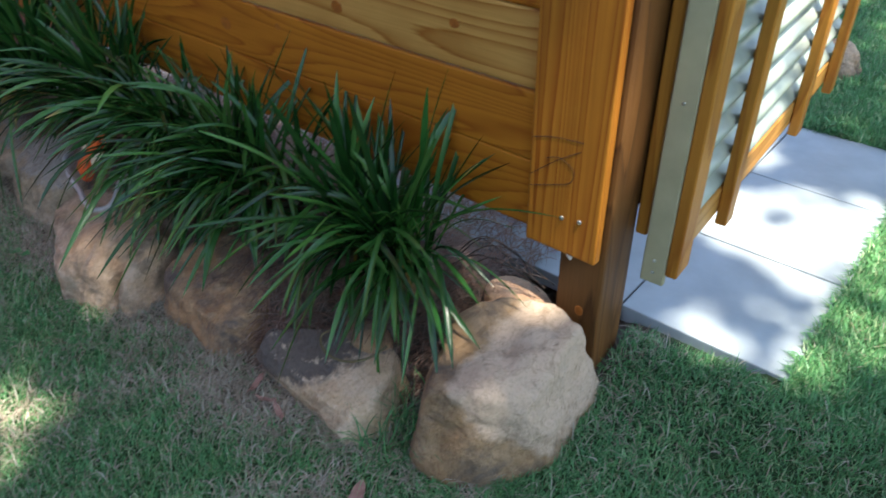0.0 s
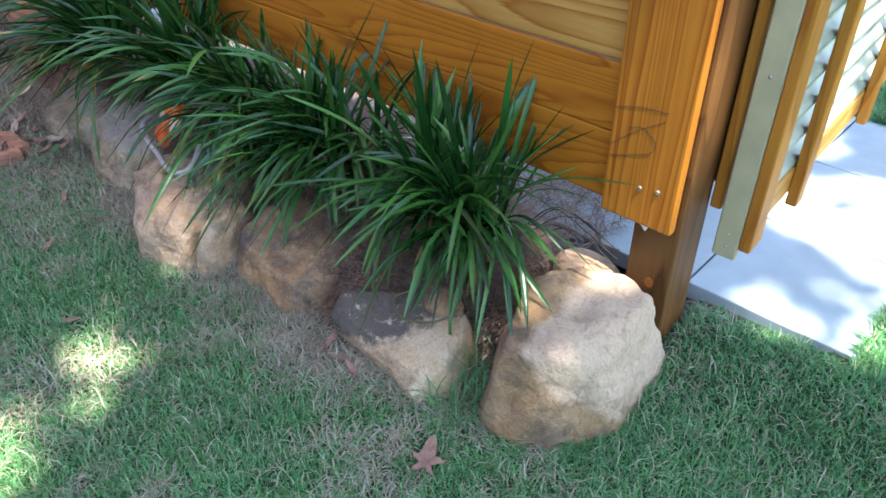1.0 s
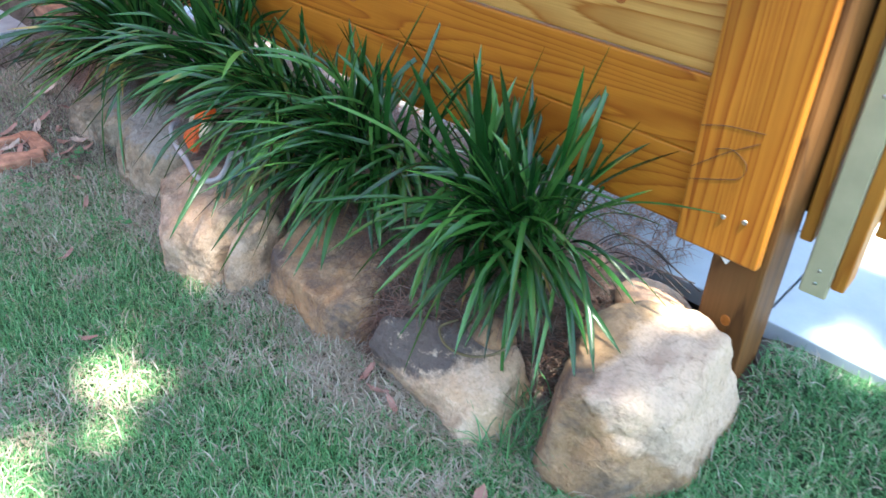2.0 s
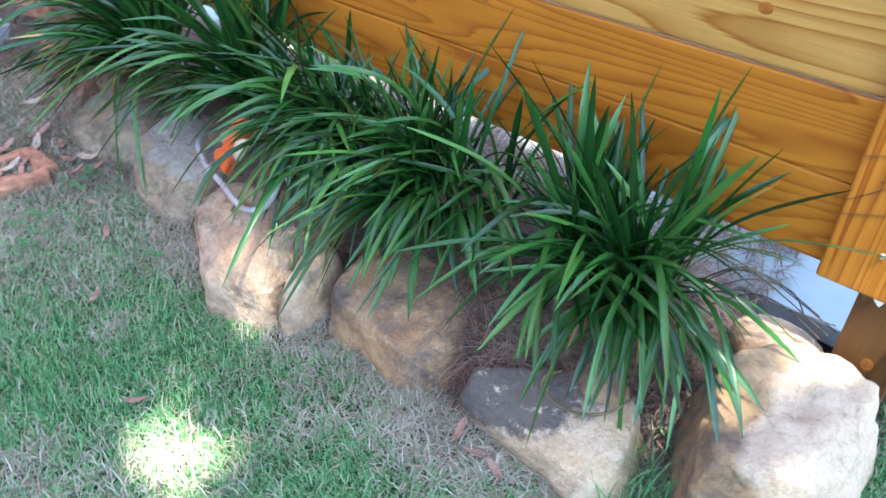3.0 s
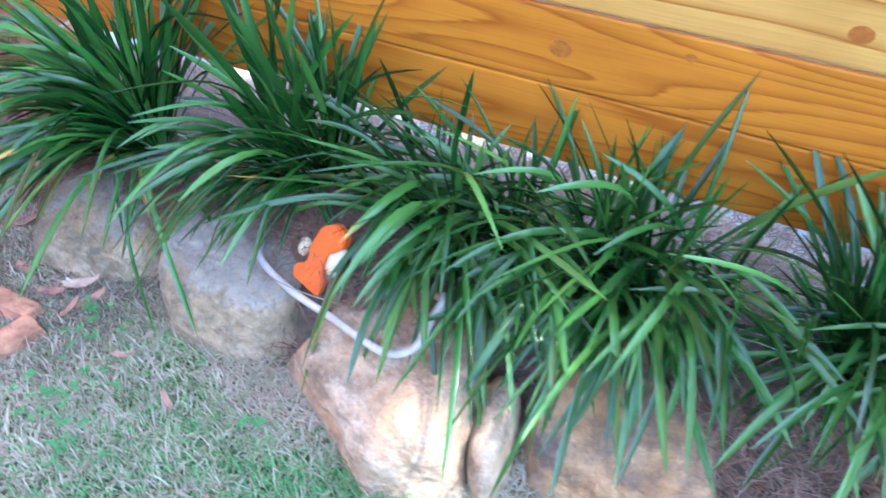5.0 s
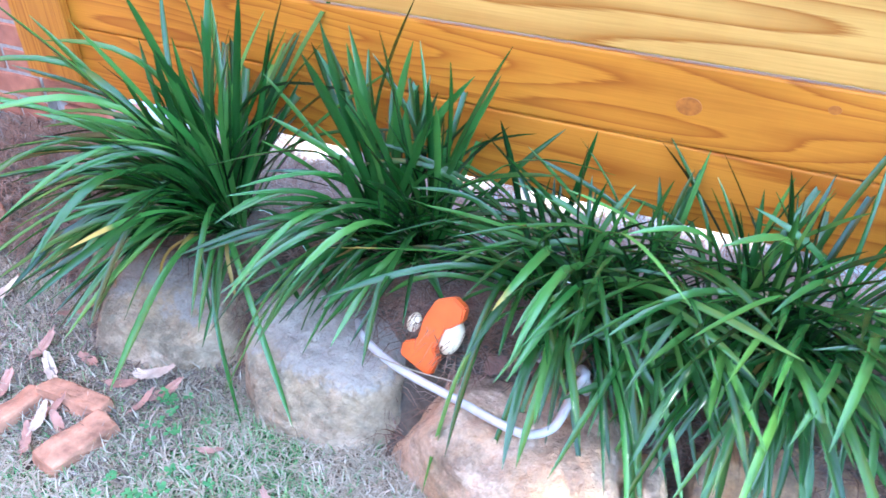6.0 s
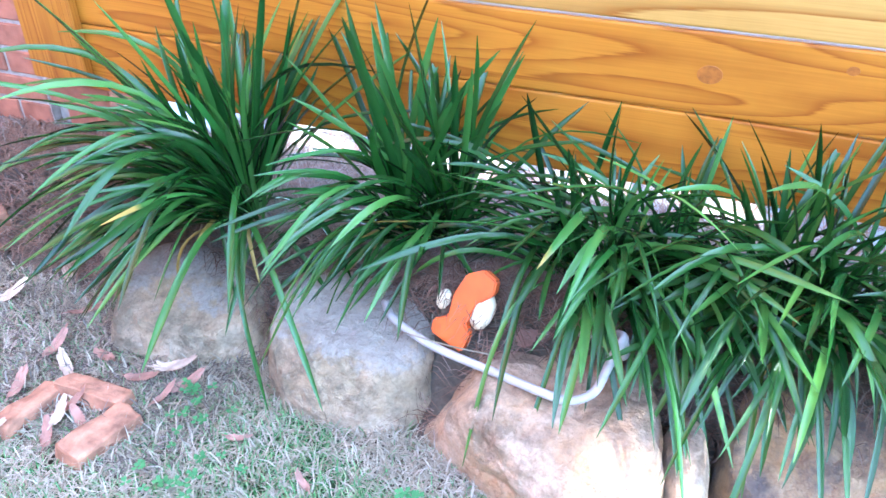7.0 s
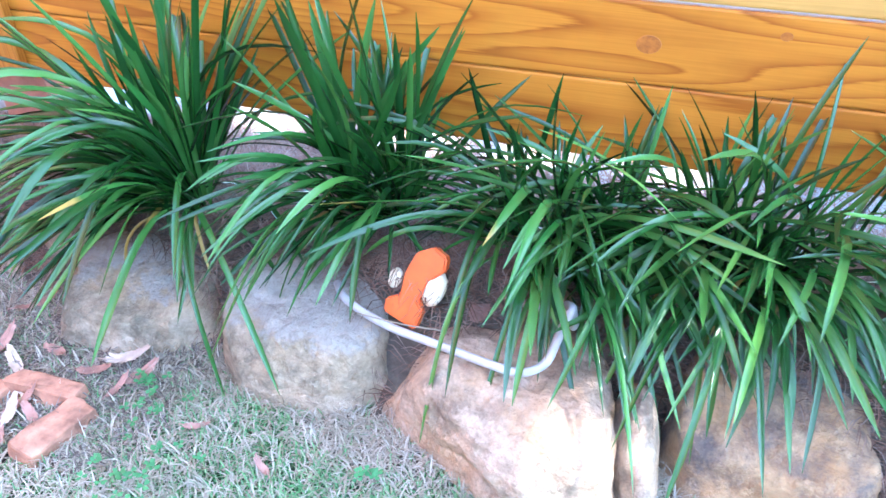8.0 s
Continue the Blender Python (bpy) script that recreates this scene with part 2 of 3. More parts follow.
def tube(points, radius, sides=10, steps=8):
    """A round tube along a smooth line through a few points."""
    pts = [Vector(p) for p in points]
    line = []
    for i in range(len(pts) - 1):
        p0, p1, p2, p3 = pts[max(i - 1, 0)], pts[i], pts[i + 1], pts[min(i + 2, len(pts) - 1)]
        for s in range(steps):
            t = s / steps
            line.append(0.5 * (2 * p1 + (p2 - p0) * t + (2 * p0 - 5 * p1 + 4 * p2 - p3) * t * t + (3 * p1 - p0 - 3 * p2 + p3) * t ** 3))
    line.append(pts[-1])
    bm = bmesh.new()
    rings = []
    for i, p in enumerate(line):
        d = (line[min(i + 1, len(line) - 1)] - line[max(i - 1, 0)]).normalized()
        u = d.cross(Vector((0, 0.2, 1))).normalized()
        w = d.cross(u)
        rings.append([bm.verts.new(p + radius * (u * math.cos(2 * math.pi * k / sides) + w * math.sin(2 * math.pi * k / sides))) for k in range(sides)])
    for a, b in zip(rings, rings[1:]):
        for k in range(sides):
            bm.faces.new((a[k], a[(k + 1) % sides], b[(k + 1) % sides], b[k]))
    bm.faces.new(rings[0][::-1])
    bm.faces.new(rings[-1])
    return bm


# ---- ground ----
WALL_Y, PATIO_Z = 2.0, 0.125


def smoothstep(a, b, x):
    t = np.clip((x - a) / (b - a), 0, 1)
    return t * t * (3 - 2 * t)


def rock_line(x):
    """How far the row of stones lies from the lawn."""
    return np.interp(x, [-2.6, -1.9, -1.62, -1.45, -1.2, -0.95, -0.5, -0.30, -0.1, 0.25, 0.5], [1.75, 1.71, 1.64, 1.70, 1.56, 1.62, 1.62, 1.56, 1.64, 1.80, 2.3])


def ground_z(x, y):
    x, y = np.asarray(x, float), np.asarray(y, float)
    lawn = 0.03 + 0.008 * np.sin(3.1 * x + 1.0) * np.sin(2.3 * y) - 0.03 * smoothstep(-0.2, 0.4, x) * (1 - smoothstep(1.6, 1.9, y))
    rise = 0.085 * smoothstep(0.15, 0.45, x) * smoothstep(1.88, 2.15, y) * (1 - smoothstep(1.2, 2.2, x))
    rl = rock_line(x)
    bed = 0.235 * smoothstep(rl, rl + 0.17, y) * (1 - smoothstep(-0.12, 0.22, x)) * (1 - 0.9 * smoothstep(2.12 - 0.12 * smoothstep(-0.6, -0.15, x), 2.30 - 0.16 * smoothstep(-0.6, -0.15, x), y))
    far = 0.06 * smoothstep(2.2, 2.6, y)
    return lawn + rise + bed + far * (1 - smoothstep(0.15, 0.45, x))


def build_ground():
    xs = np.concatenate([[-3000, -300, -40, -12, -6], np.linspace(-3.6, 2.4, 151), [4, 8, 20, 60, 300, 3000]])
    ys = np.concatenate([[-3000, -300, -40, -10, -4, -1.5], np.linspace(-0.4, 3.2, 110), [3.3, 3.41, 3.44, 3.6, 4, 5, 7, 12, 40, 300, 3000]])
    gx, gy = np.meshgrid(xs, ys)
    gz = ground_z(gx, gy)
    near = (np.abs(gx) < 4) & (gy > -1) & (gy < 4)
    gz = gz + np.where(near, 0.004 * np.sin(37 * gx + 11 * gy) * np.sin(41 * gy - 7 * gx), 0)
    under = (gy > 2.2) & (gx < 0.65) & (gx > -2.6) & (gy < 3.4)
    gz = np.where(under, np.minimum(gz, PATIO_Z - 0.03), gz)
    verts = np.stack([gx, gy, gz], -1).reshape(-1, 3).tolist()
    w = len(xs)
    faces = [(j * w + i, j * w + i + 1, (j + 1) * w + i + 1, (j + 1) * w + i) for j in range(len(ys) - 1) for i in range(w - 1)]
    ob = pydata("ground", verts, faces, SOIL, None, True)
    ob.data.materials.append(THATCH)
    for p in ob.data.polygons:
        cx, cy = p.center.x, p.center.y
        bed = -3.4 < cx < 0.4 and cy > float(rock_line(cx)) - 0.16 and cy < 2.35
        bare = cx < -1.7 and cx > -3.6 and cy > 1.25 and cy < 2.2
        p.material_index = 0 if bed or bare else 1
    tagged(ob, "brown soil and thatch under the lawn and bed", "ground", kind="structure")


build_ground()


# ---- patio ----
def build_patio():
    patio = empty("pavement", (0, 0, PATIO_Z), label="pale grey square concrete pavers laid flush with the lawn", category="pavement", kind="structure")
    shared = {}
    for i in range(8):
        for j in range(3):
            x1 = 0.72 - i * 0.412
            y0 = 2.20 + j * 0.412
            if "m" not in shared:
                ob = part("paver", box((-0.203, -0.203, -0.05), (0.203, 0.203, 0.0), 0.004, 2), PAVER, patio)
                shared["m"] = ob.data
            else:
                ob = new("paver", shared["m"])
                ob.parent = patio
            ob.location = (x1 - 0.206, y0 + 0.206, random.uniform(-0.002, 0.002))


build_patio()


# ---- timber wall ----
def build_wall():
    wall = empty("wall_north", (0, WALL_Y, 0), label="oiled orange pine plank wall raised above the bed", category="wall", kind="structure")
    # bottoms of the boards; the third stands off by an open joint
    for k, (z0, z1) in enumerate(((0.405, 0.565), (0.567, 0.716), (0.721, 0.876), (0.878, 1.03))):
        bm = box((-1.27, 0, 0), (1.26, 0.03, z1 - z0), 0.005, 2)
        ob = part("plank", bm, PALE_PLANK if k == 2 else PLANK, wall)
        ob.location = (-1.025, 0, z0)
    for x0, x1, name in ((0.165, 0.335, "corner_board"), (-2.39, -2.225, "corner_board")):
        bm = box((x0, -0.026, 0.392 if x0 > 0 else 0.425), (x1, -0.001, 1.05), 0.006, 3)
        part(name, bm, UPRIGHT, wall, "vertical oiled pine trim board")
    part("top_rail", box((-2.225, -0.03, 1.033), (0.164, 0.06, 1.06), 0.004), PLANK, wall)
    for x, z, r in ((-0.841, 0.642, 0.017), (-0.394, 0.775, 0.014), (-1.30, 0.50, 0.010), (-0.62, 0.68, 0.008), (-0.05, 0.81, 0.010)):
        bm = bmesh.new()
        bmesh.ops.create_cone(bm, segments=24, radius1=r, radius2=r * 0.97, depth=0.0004, cap_ends=True)
        for v in bm.verts:
            v.co = Vector((x + v.co.x * 1.3, -0.0004 - v.co.z, z + v.co.y))
        part("knot", bm, KNOT, wall, "brown wood knot")
    # dark scratches on the corner board
    for line in (((0.168, 0.637), (0.215, 0.652), (0.285, 0.660)), ((0.168, 0.553), (0.225, 0.602), (0.28, 0.640)),
                 ((0.168, 0.527), (0.23, 0.550), (0.262, 0.566), (0.266, 0.594), (0.235, 0.612), (0.205, 0.603))):
        part("scratch", tube([(x, -0.0262, z) for x, z in line], 0.0006, 5, 6), DARK, wall, "thin dark scratch")
    for x, z in ((0.250, 0.478), (0.291, 0.484)):
        bm = bmesh.new()
        bmesh.ops.create_uvsphere(bm, u_segments=10, v_segments=6, radius=0.0055)
        for v in bm.verts:
            v.co = Vector((x + v.co.x, -0.0265 + v.co.y * 0.35, z + v.co.z))
        part("nail_head", bm, STEEL, wall, "bright nail head", True)
    bm = box((0.262, -0.020, 0.379), (0.282, -0.017, 0.3915), 0)
    for v in bm.verts:
        if v.co.z < 0.385:
            v.co.x = 0.276 + 0.15 * (v.co.x - 0.272)
    part("paper_flake", bm, WHITE, wall, "torn white flake")
    post = mesh_object("timber_post", box((0.237, 2.003, 0.02), (0.345, 2.13, 1.06), 0.008, 2), POST)
    bm = bmesh.new()
    bmesh.ops.create_cone(bm, segments=18, radius1=0.011, radius2=0.009, depth=0.0012, cap_ends=True)
    for v in bm.verts:
        v.co = Vector((0.298 + v.co.x, 2.0026 - v.co.z, 0.235 + v.co.y * 1.3))
    part("knot", bm, KNOT, post, "dark knot")
    # added near-black board that stands in for the shade behind the post
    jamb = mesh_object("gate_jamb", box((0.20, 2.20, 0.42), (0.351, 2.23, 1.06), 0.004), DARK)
    tagged(jamb, "near-black board added for the shade between post and gate", "jamb", kind="structure")
    tagged(post, "brown weathered square timber post set in the ground", "post", kind="")


build_wall()


# ---- gate ----
def build_gate():
    g = empty("gate", (0.437, 2.10, 0.31), label="pine gate with corrugated pale green sheet and sage edge", category="gate")
    g.rotation_euler = (0, 0, math.atan2(0.06, 1.3))
    def upright(name, y0, y1, x0, x1, z0, mat, label=""):
        part(name, box((x0, y0, z0), (x1, y1, 1.25), 0.003), mat, g, label)
    upright("edge_plate", 0.0, 0.016, -0.052, 0.0, 0.0, SAGE, "sage green painted edge plate")
    upright("stile", 0.0, 0.07, 0.001, 0.026, 0.03, BATTEN)
    upright("inner_stile", 0.017, 0.08, -0.085, -0.06, 0.10, BATTEN)
    for y in (0.30, 0.86, 1.21):
        upright("batten", y, y + 0.05, 0.001, 0.028, 0.0, BATTEN)
    part("bottom_rail", box((-0.03, 0.071, 0.03), (0.0, 1.33, 0.10), 0.003), RAIL, g, "pine bottom rail")
    for z in (0.03, 0.06, 0.42, 0.80):
        bm = bmesh.new()
        bmesh.ops.create_uvsphere(bm, u_segments=8, v_segments=5, radius=0.004)
        for v in bm.verts:
            v.co = Vector((-0.026 + v.co.x, -0.0005 + v.co.y * 0.4, z + v.co.z))
        part("screw", bm, STEEL, g, "small screw head", True)
    n = 140
    verts, faces = [], []
    for i in range(n + 1):
        z = 0.09 + 1.1 * i / n
        x = -0.016 + 0.013 * math.sin(2 * math.pi * (z - 0.09) / 0.076)
        verts += [(x, 0.05, z), (x, 1.3, z), (x - 0.0015, 0.05, z), (x - 0.0015, 1.3, z)]
    for i in range(n):
        a, b = 4 * i, 4 * i + 4
        faces += [(a, a + 1, b + 1, b), (a + 2, b + 2, b + 3, a + 3)]
    tagged(pydata("corrugated_sheet", verts, faces, ROLLED, g, True), "pale green corrugated sheet")


build_gate()


# ---- brick wall ----
def build_bricks():
    wall = empty("wall_west", (-2.4, WALL_Y, 0.2), label="red brick wall with pale mortar joints", category="wall", kind="structure")
    part("mortar_core", box((-1.2, 0.006, -0.15), (-0.002, 0.095, 2.47), 0), MORTAR, wall)
    part("mortar_core", box((0.0, 0.03, -0.15), (0.185, 0.095, 0.205), 0), MORTAR, wall)
    data = half = None
    for row in range(36):
        z = 0.008 + 0.068 * row
        for i in range(6):
            x = -0.005 - i * 0.205 - (0.1025 if row % 2 else 0)
            if data is None:
                ob = part("brick", box((-0.195, 0, 0), (0, 0.09, 0.058), 0.003), BRICK, wall)
                data = ob.data
            else:
                ob = new("brick", data)
                ob.parent = wall
            ob.location = (x, random.uniform(-0.0015, 0.0015), z)
        if row % 2:
            half = half or box_data("half_brick", (-0.0925, 0, 0), (0, 0.09, 0.058), 0.003, BRICK)
            ob = new("brick", half)
            ob.parent = wall
            ob.location = (-0.005, random.uniform(-0.0015, 0.0015), z)
        if row < 3:
            ob = new("brick", data)
            ob.parent = wall
            ob.location = (0.258 - (0.07 if row == 2 else 0.02 * row), 0.012, z)


build_bricks()
# unseen wall added behind the camera to hold back low sky light
behind = mesh_object("wall_south", box((-4.2, -2.5, 0.0), (4.6, -2.3, 2.0), 0.01), COAT)
tagged(behind, "plain grey unseen wall added to block low sky light", "wall", kind="structure")
# tall unseen wall, added to keep sky light off the west end
west_blocker = mesh_object("wall_house", box((-4.5, -3.0, 0.0), (-4.25, 2.1, 7.5), 0.01), BRICK)
tagged(west_blocker, "plain red brick unseen wall added to darken the west end", "wall", kind="structure")


# ---- stones ----
def stone_mesh(radii, cuts, seed, softness=7.0, rough=0.012, levels=6):
    """A boulder: an ellipsoid cut by planes (normal, distance from the centre), with rounded edges and an uneven face."""
    bm = bmesh.new()
    bmesh.ops.create_icosphere(bm, subdivisions=levels, radius=1.0)
    planes = [(Vector(n).normalized(), d) for n, d in cuts]
    shift = Vector((seed * 3.7, seed * 1.9, seed * 5.3))
    for v in bm.verts:
        d = v.co.normalized()
        inv = math.sqrt(sum((c / r) ** 2 for c, r in zip(d, radii))) ** softness
        for n, dist in planes:
            c = d.dot(n)
            if c > 0.02:
                inv += (c / dist) ** softness
        r = inv ** (-1.0 / softness)
        p = d * r
        r += rough * (noise.noise(p * 9 + shift) + 0.5 * noise.noise(p * 22 + shift) + 0.3 * noise.noise(p * 50 + shift) + 0.16 * noise.noise(p * 110 + shift))
        r -= rough * 1.6 * max(0.0, noise.noise(p * 13 + shift * 2) - 0.12)
        ridge = abs(noise.noise(p * 6 - shift))
        r -= rough * 0.9 * max(0, 0.25 - ridge) * 2
        v.co = d * r
    return bm


def boulder(label, centre, radii, cuts, seed, material, softness=7.0, rough=0.012):
    ob = mesh_object("boulder", stone_mesh(radii, cuts, seed, softness, rough), material, None, True)
    ob.location = centre
    return tagged(ob, label, "rock", "stones edging the bed")


CREAM_STONE = stone("cream_sandstone", (0.68, 0.51, 0.365), (0.58, 0.36, 0.20), (0.28, 0.20, 0.135), 0.55, 9.0, 0.4)
# the paler top and right side are partly light painted into the colour
LARGE_STONE = stone("light_topped_sandstone", (0.47, 0.31, 0.17), (0.40, 0.235, 0.105), (0.19, 0.14, 0.10), 0.75, 8.0, 0.15, ((0.72, 0.54, 0.38), 0.085, 0.06, 1.0))
STAINED_STONE = stone("stained_sandstone", (0.78, 0.61, 0.43), (0.66, 0.45, 0.25), (0.44, 0.31, 0.20), 0.3, 8.0, 0.6, ((0.075, 0.07, 0.072), 0.040, 0.13, -0.42))
BROWN_STONE = stone("brown_sandstone", (0.58, 0.39, 0.22), (0.46, 0.24, 0.10), (0.16, 0.12, 0.10), 0.78, 7.0, 0.45)
GREY_STONE = stone("grey_sandstone", (0.55, 0.44, 0.31), (0.47, 0.34, 0.20), (0.22, 0.185, 0.125), 0.75, 9.0, 0.35, ((0.40, 0.365, 0.315), 0.075, 0.17, 0.0))
PINK_STONE = stone("pink_sandstone", (0.70, 0.44, 0.28), (0.58, 0.30, 0.15), (0.33, 0.22, 0.14), 0.4, 9.0, 0.3)

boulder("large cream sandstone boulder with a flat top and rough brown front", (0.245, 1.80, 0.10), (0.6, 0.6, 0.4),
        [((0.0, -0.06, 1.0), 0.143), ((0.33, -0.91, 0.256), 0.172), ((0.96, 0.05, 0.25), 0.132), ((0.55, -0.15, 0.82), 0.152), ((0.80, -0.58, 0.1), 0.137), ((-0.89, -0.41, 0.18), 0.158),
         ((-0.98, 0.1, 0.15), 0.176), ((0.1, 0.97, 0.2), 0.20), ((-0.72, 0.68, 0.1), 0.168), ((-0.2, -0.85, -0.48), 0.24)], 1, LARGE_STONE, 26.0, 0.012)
boulder("wedge-shaped sandstone with a black weathered top", (-0.12, 1.62, 0.06), (0.4, 0.3, 0.2),
        [((0.146, -0.315, 0.94), 0.070), ((-0.1, -0.95, -0.3), 0.090), ((0.05, -0.9, 0.43), 0.090), ((-0.9, -0.2, 0.2), 0.182), ((-0.58, 0.8, 0.1), 0.08), ((0.85, -0.45, 0.2), 0.16),
         ((0.95, 0.2, 0.25), 0.165), ((0, 1, 0.1), 0.115)], 2, STAINED_STONE, 24.0, 0.008)
boulder("brown sandstone block with a broken front face", (-0.52, 1.62, 0.07), (0.4, 0.3, 0.25),
        [((0.05, -0.32, 0.945), 0.088), ((-0.06, -0.96, 0.2), 0.100), ((-0.75, -0.65, 0.1), 0.165), ((-0.98, 0, 0.15), 0.172), ((0.72, -0.66, 0.2), 0.152), ((0.97, 0.05, 0.2), 0.172),
         ((0.7, -0.15, 0.7), 0.156), ((0.1, -0.80, 0.60), 0.122), ((0, 1, 0.1), 0.16)], 3, BROWN_STONE, 26.0, 0.011)
boulder("cream sandstone boulder with pitted face", (-0.96, 1.545, 0.07), (0.33, 0.22, 0.19),
        [((0.0, -0.5, 0.86), 0.140), ((-0.50, -0.86, 0.06), 0.120), ((0.35, -0.92, 0.1), 0.168), ((0, 0.1, 1), 0.140), ((-0.85, -0.1, 0.5), 0.196), ((0.97, 0.1, 0.2), 0.180)], 4, CREAM_STONE, 16.0, 0.012)
finger = boulder("narrow upright finger of cream sandstone", (-0.742, 1.555, 0.08), (0.047, 0.115, 0.135), [((0, -0.66, 0.75), 0.10), ((0.9, -0.3, 0.2), 0.042)], 5, CREAM_STONE, 5.0, 0.005)
finger.rotation_euler = (0, 0, radians(14))
boulder("rounded grey sandstone boulder", (-1.40, 1.66, 0.08), (0.24, 0.2, 0.17),
        [((0.02, -0.22, 0.965), 0.112), ((0.0, -0.97, 0.22), 0.124), ((-0.95, -0.25, 0.15), 0.176), ((-0.65, -0.75, 0.1), 0.162), ((0.6, -0.78, 0.15), 0.155), ((0.97, 0, 0.2), 0.188),
         ((-0.1, -0.7, 0.7), 0.130)], 6, GREY_STONE, 14.0, 0.009)
boulder("low flat tan sandstone partly under leaves", (-1.80, 1.69, 0.06), (0.24, 0.19, 0.14),
        [((0.05, -0.3, 0.95), 0.088), ((-0.9, -0.3, 0.2), 0.163), ((0.05, -0.97, 0.2), 0.125), ((0.6, -0.78, 0.1), 0.146), ((0.97, 0.1, 0.2), 0.19)], 7, GREY_STONE, 14.0, 0.01)
boulder("small tan stone half buried in the bed", (-2.07, 1.84, 0.11), (0.10, 0.09, 0.08), [], 8, GREY_STONE, 4.0, 0.008)
boulder("small pinkish sandstone wedged behind the large boulder", (0.15, 1.985, 0.19), (0.095, 0.06, 0.06), [((0, -0.3, 0.95), 0.048)], 9, PINK_STONE, 8.0, 0.006)
boulder("beige stone on the lawn beyond the patio", (0.27, 4.02, 0.11), (0.09, 0.09, 0.14), [((0.3, -0.9, 0.2), 0.11)], 10, CREAM_STONE, 8.0, 0.01)
boulder("small brown stone showing between the strap leaves", (-0.075, 1.715, 0.142), (0.062, 0.042, 0.03), [], 11, BROWN_STONE, 5.0, 0.006)


# ---- strap-leaved plants ----
def leaf_mesh(name, length, width, droop, lean, material, kink=0.0, bend=0.5):
    """One channelled strap leaf that rises from the origin and arches over towards +x."""
    n = 12
    verts, faces = [], []
    a = lean
    p = Vector((0, 0, 0))
    for i in range(n + 1):
        t = i / n
        taper = 1.0 if t < 0.76 else max(0.08, 1 - ((t - 0.76) / 0.24) ** 2.4)
        w = width * (0.62 + 0.38 * min(1, t * 3)) * taper * 0.5
        d = Vector((math.sin(a), 0, math.cos(a)))
        up = Vector((-math.cos(a), 0, math.sin(a)))
        side = Vector((0, math.cos(kink * t), 0)) + up * math.sin(kink * t)
        depth = w * 0.5
        verts += [p + side * w + up * depth, p - up * 0.0004, p - side * w + up * depth]
        p = p + d * (length / n)
        # the bend gathers in the middle of the leaf; the outer part hangs nearly straight
        a = min(a + droop * 2.2 * math.exp(-((t - bend) / 0.24) ** 2) / n, 2.75)
    for i in range(n):
        b = 3 * i
        faces += [(b, b + 1, b + 4, b + 3), (b + 1, b + 2, b + 5, b + 4)]
    me = bpy.data.meshes.new(name)
    me.from_pydata([tuple(v) for v in verts], [], faces)
    me.materials.append(material)
    me.shade_smooth()
    return me


LEAVES = {}
for band, (lean0, lean1, droop0, droop1, l0, l1) in {"up": (0.02, 0.42, 0.05, 0.7, 0.34, 0.52), "arch": (0.40, 1.0, 0.75, 1.65, 0.42, 0.62), "low": (0.85, 1.35, 0.7, 1.4, 0.34, 0.54)}.items():
    LEAVES[band] = [leaf_mesh("leaf", random.uniform(l0, l1), random.uniform(0.0115, 0.0175), random.uniform(droop0, droop1), random.uniform(lean0, lean1), LEAF, random.uniform(-0.8, 0.8), random.uniform(0.30, 0.56)) for _ in range(22)]
OLD_LEAVES = [leaf_mesh("leaf", random.uniform(0.18, 0.34), random.uniform(0.005, 0.010), random.uniform(1.0, 2.0), random.uniform(0.9, 1.4), YELLOW_LEAF, random.uniform(-1, 1)) for _ in range(8)]


def strap_plant(at, count, spread, size, label, ways, upright=0.34, low=0.22, up_size=1.0):
    """A clump of fans: upright leaves in the heart, arching ones round them, low ones that lie over the stones. ways: (turn, scatter) that the outer leaves favour."""
    plant = empty("strap_leaf_plant", at, label=label, category="plant", group="strap-leaved plants along the wall")
    fans = [(random.uniform(-1, 1) * spread * 1.5, random.uniform(-1, 0.45) * spread * 0.8, random.uniform(-0.12, 0.12), random.uniform(-0.22, 0.22)) for _ in range(9)]
    for k in range(count):
        u = random.random()
        band = "up" if u < upright else ("low" if u > 1 - low else "arch")
        old = band == "low" and random.random() < 0.22
        me = random.choice(OLD_LEAVES) if old else random.choice(LEAVES[band])
        ob = new("leaf", me)
        ob.parent = plant
        turn = random.uniform(-math.pi, math.pi)
        if band != "up" and random.random() < 0.84:
            turn = random.gauss(*random.choice(ways))
        # leaves that would push through the timber wall lean away from it
        if math.sin(turn) > 0.25 and band != "up":
            turn = -turn * random.uniform(0.6, 1.0)
        cx, cy, tilt_x, tilt_y = random.choice(fans)
        r, b = spread * math.sqrt(random.random()), random.uniform(-math.pi, math.pi)
        ob.location = (cx + 0.3 * r * math.cos(b), cy + 0.25 * r * math.sin(b), 0)
        s = size * random.uniform(0.70, 1.12) * (up_size if band == "up" else 1.0)
        q = Euler((tilt_x + random.uniform(-0.15, 0.15), tilt_y + random.uniform(-0.15, 0.15), 0)).to_matrix() @ Euler((random.uniform(-0.2, 0.2), random.uniform(-0.2, 0.2), turn)).to_matrix()
        ob.rotation_euler = q.to_euler()
        ob.scale = (s, s, s)
    return plant


def bed_z(x, y):
    return float(ground_z(x, y)) - 0.005


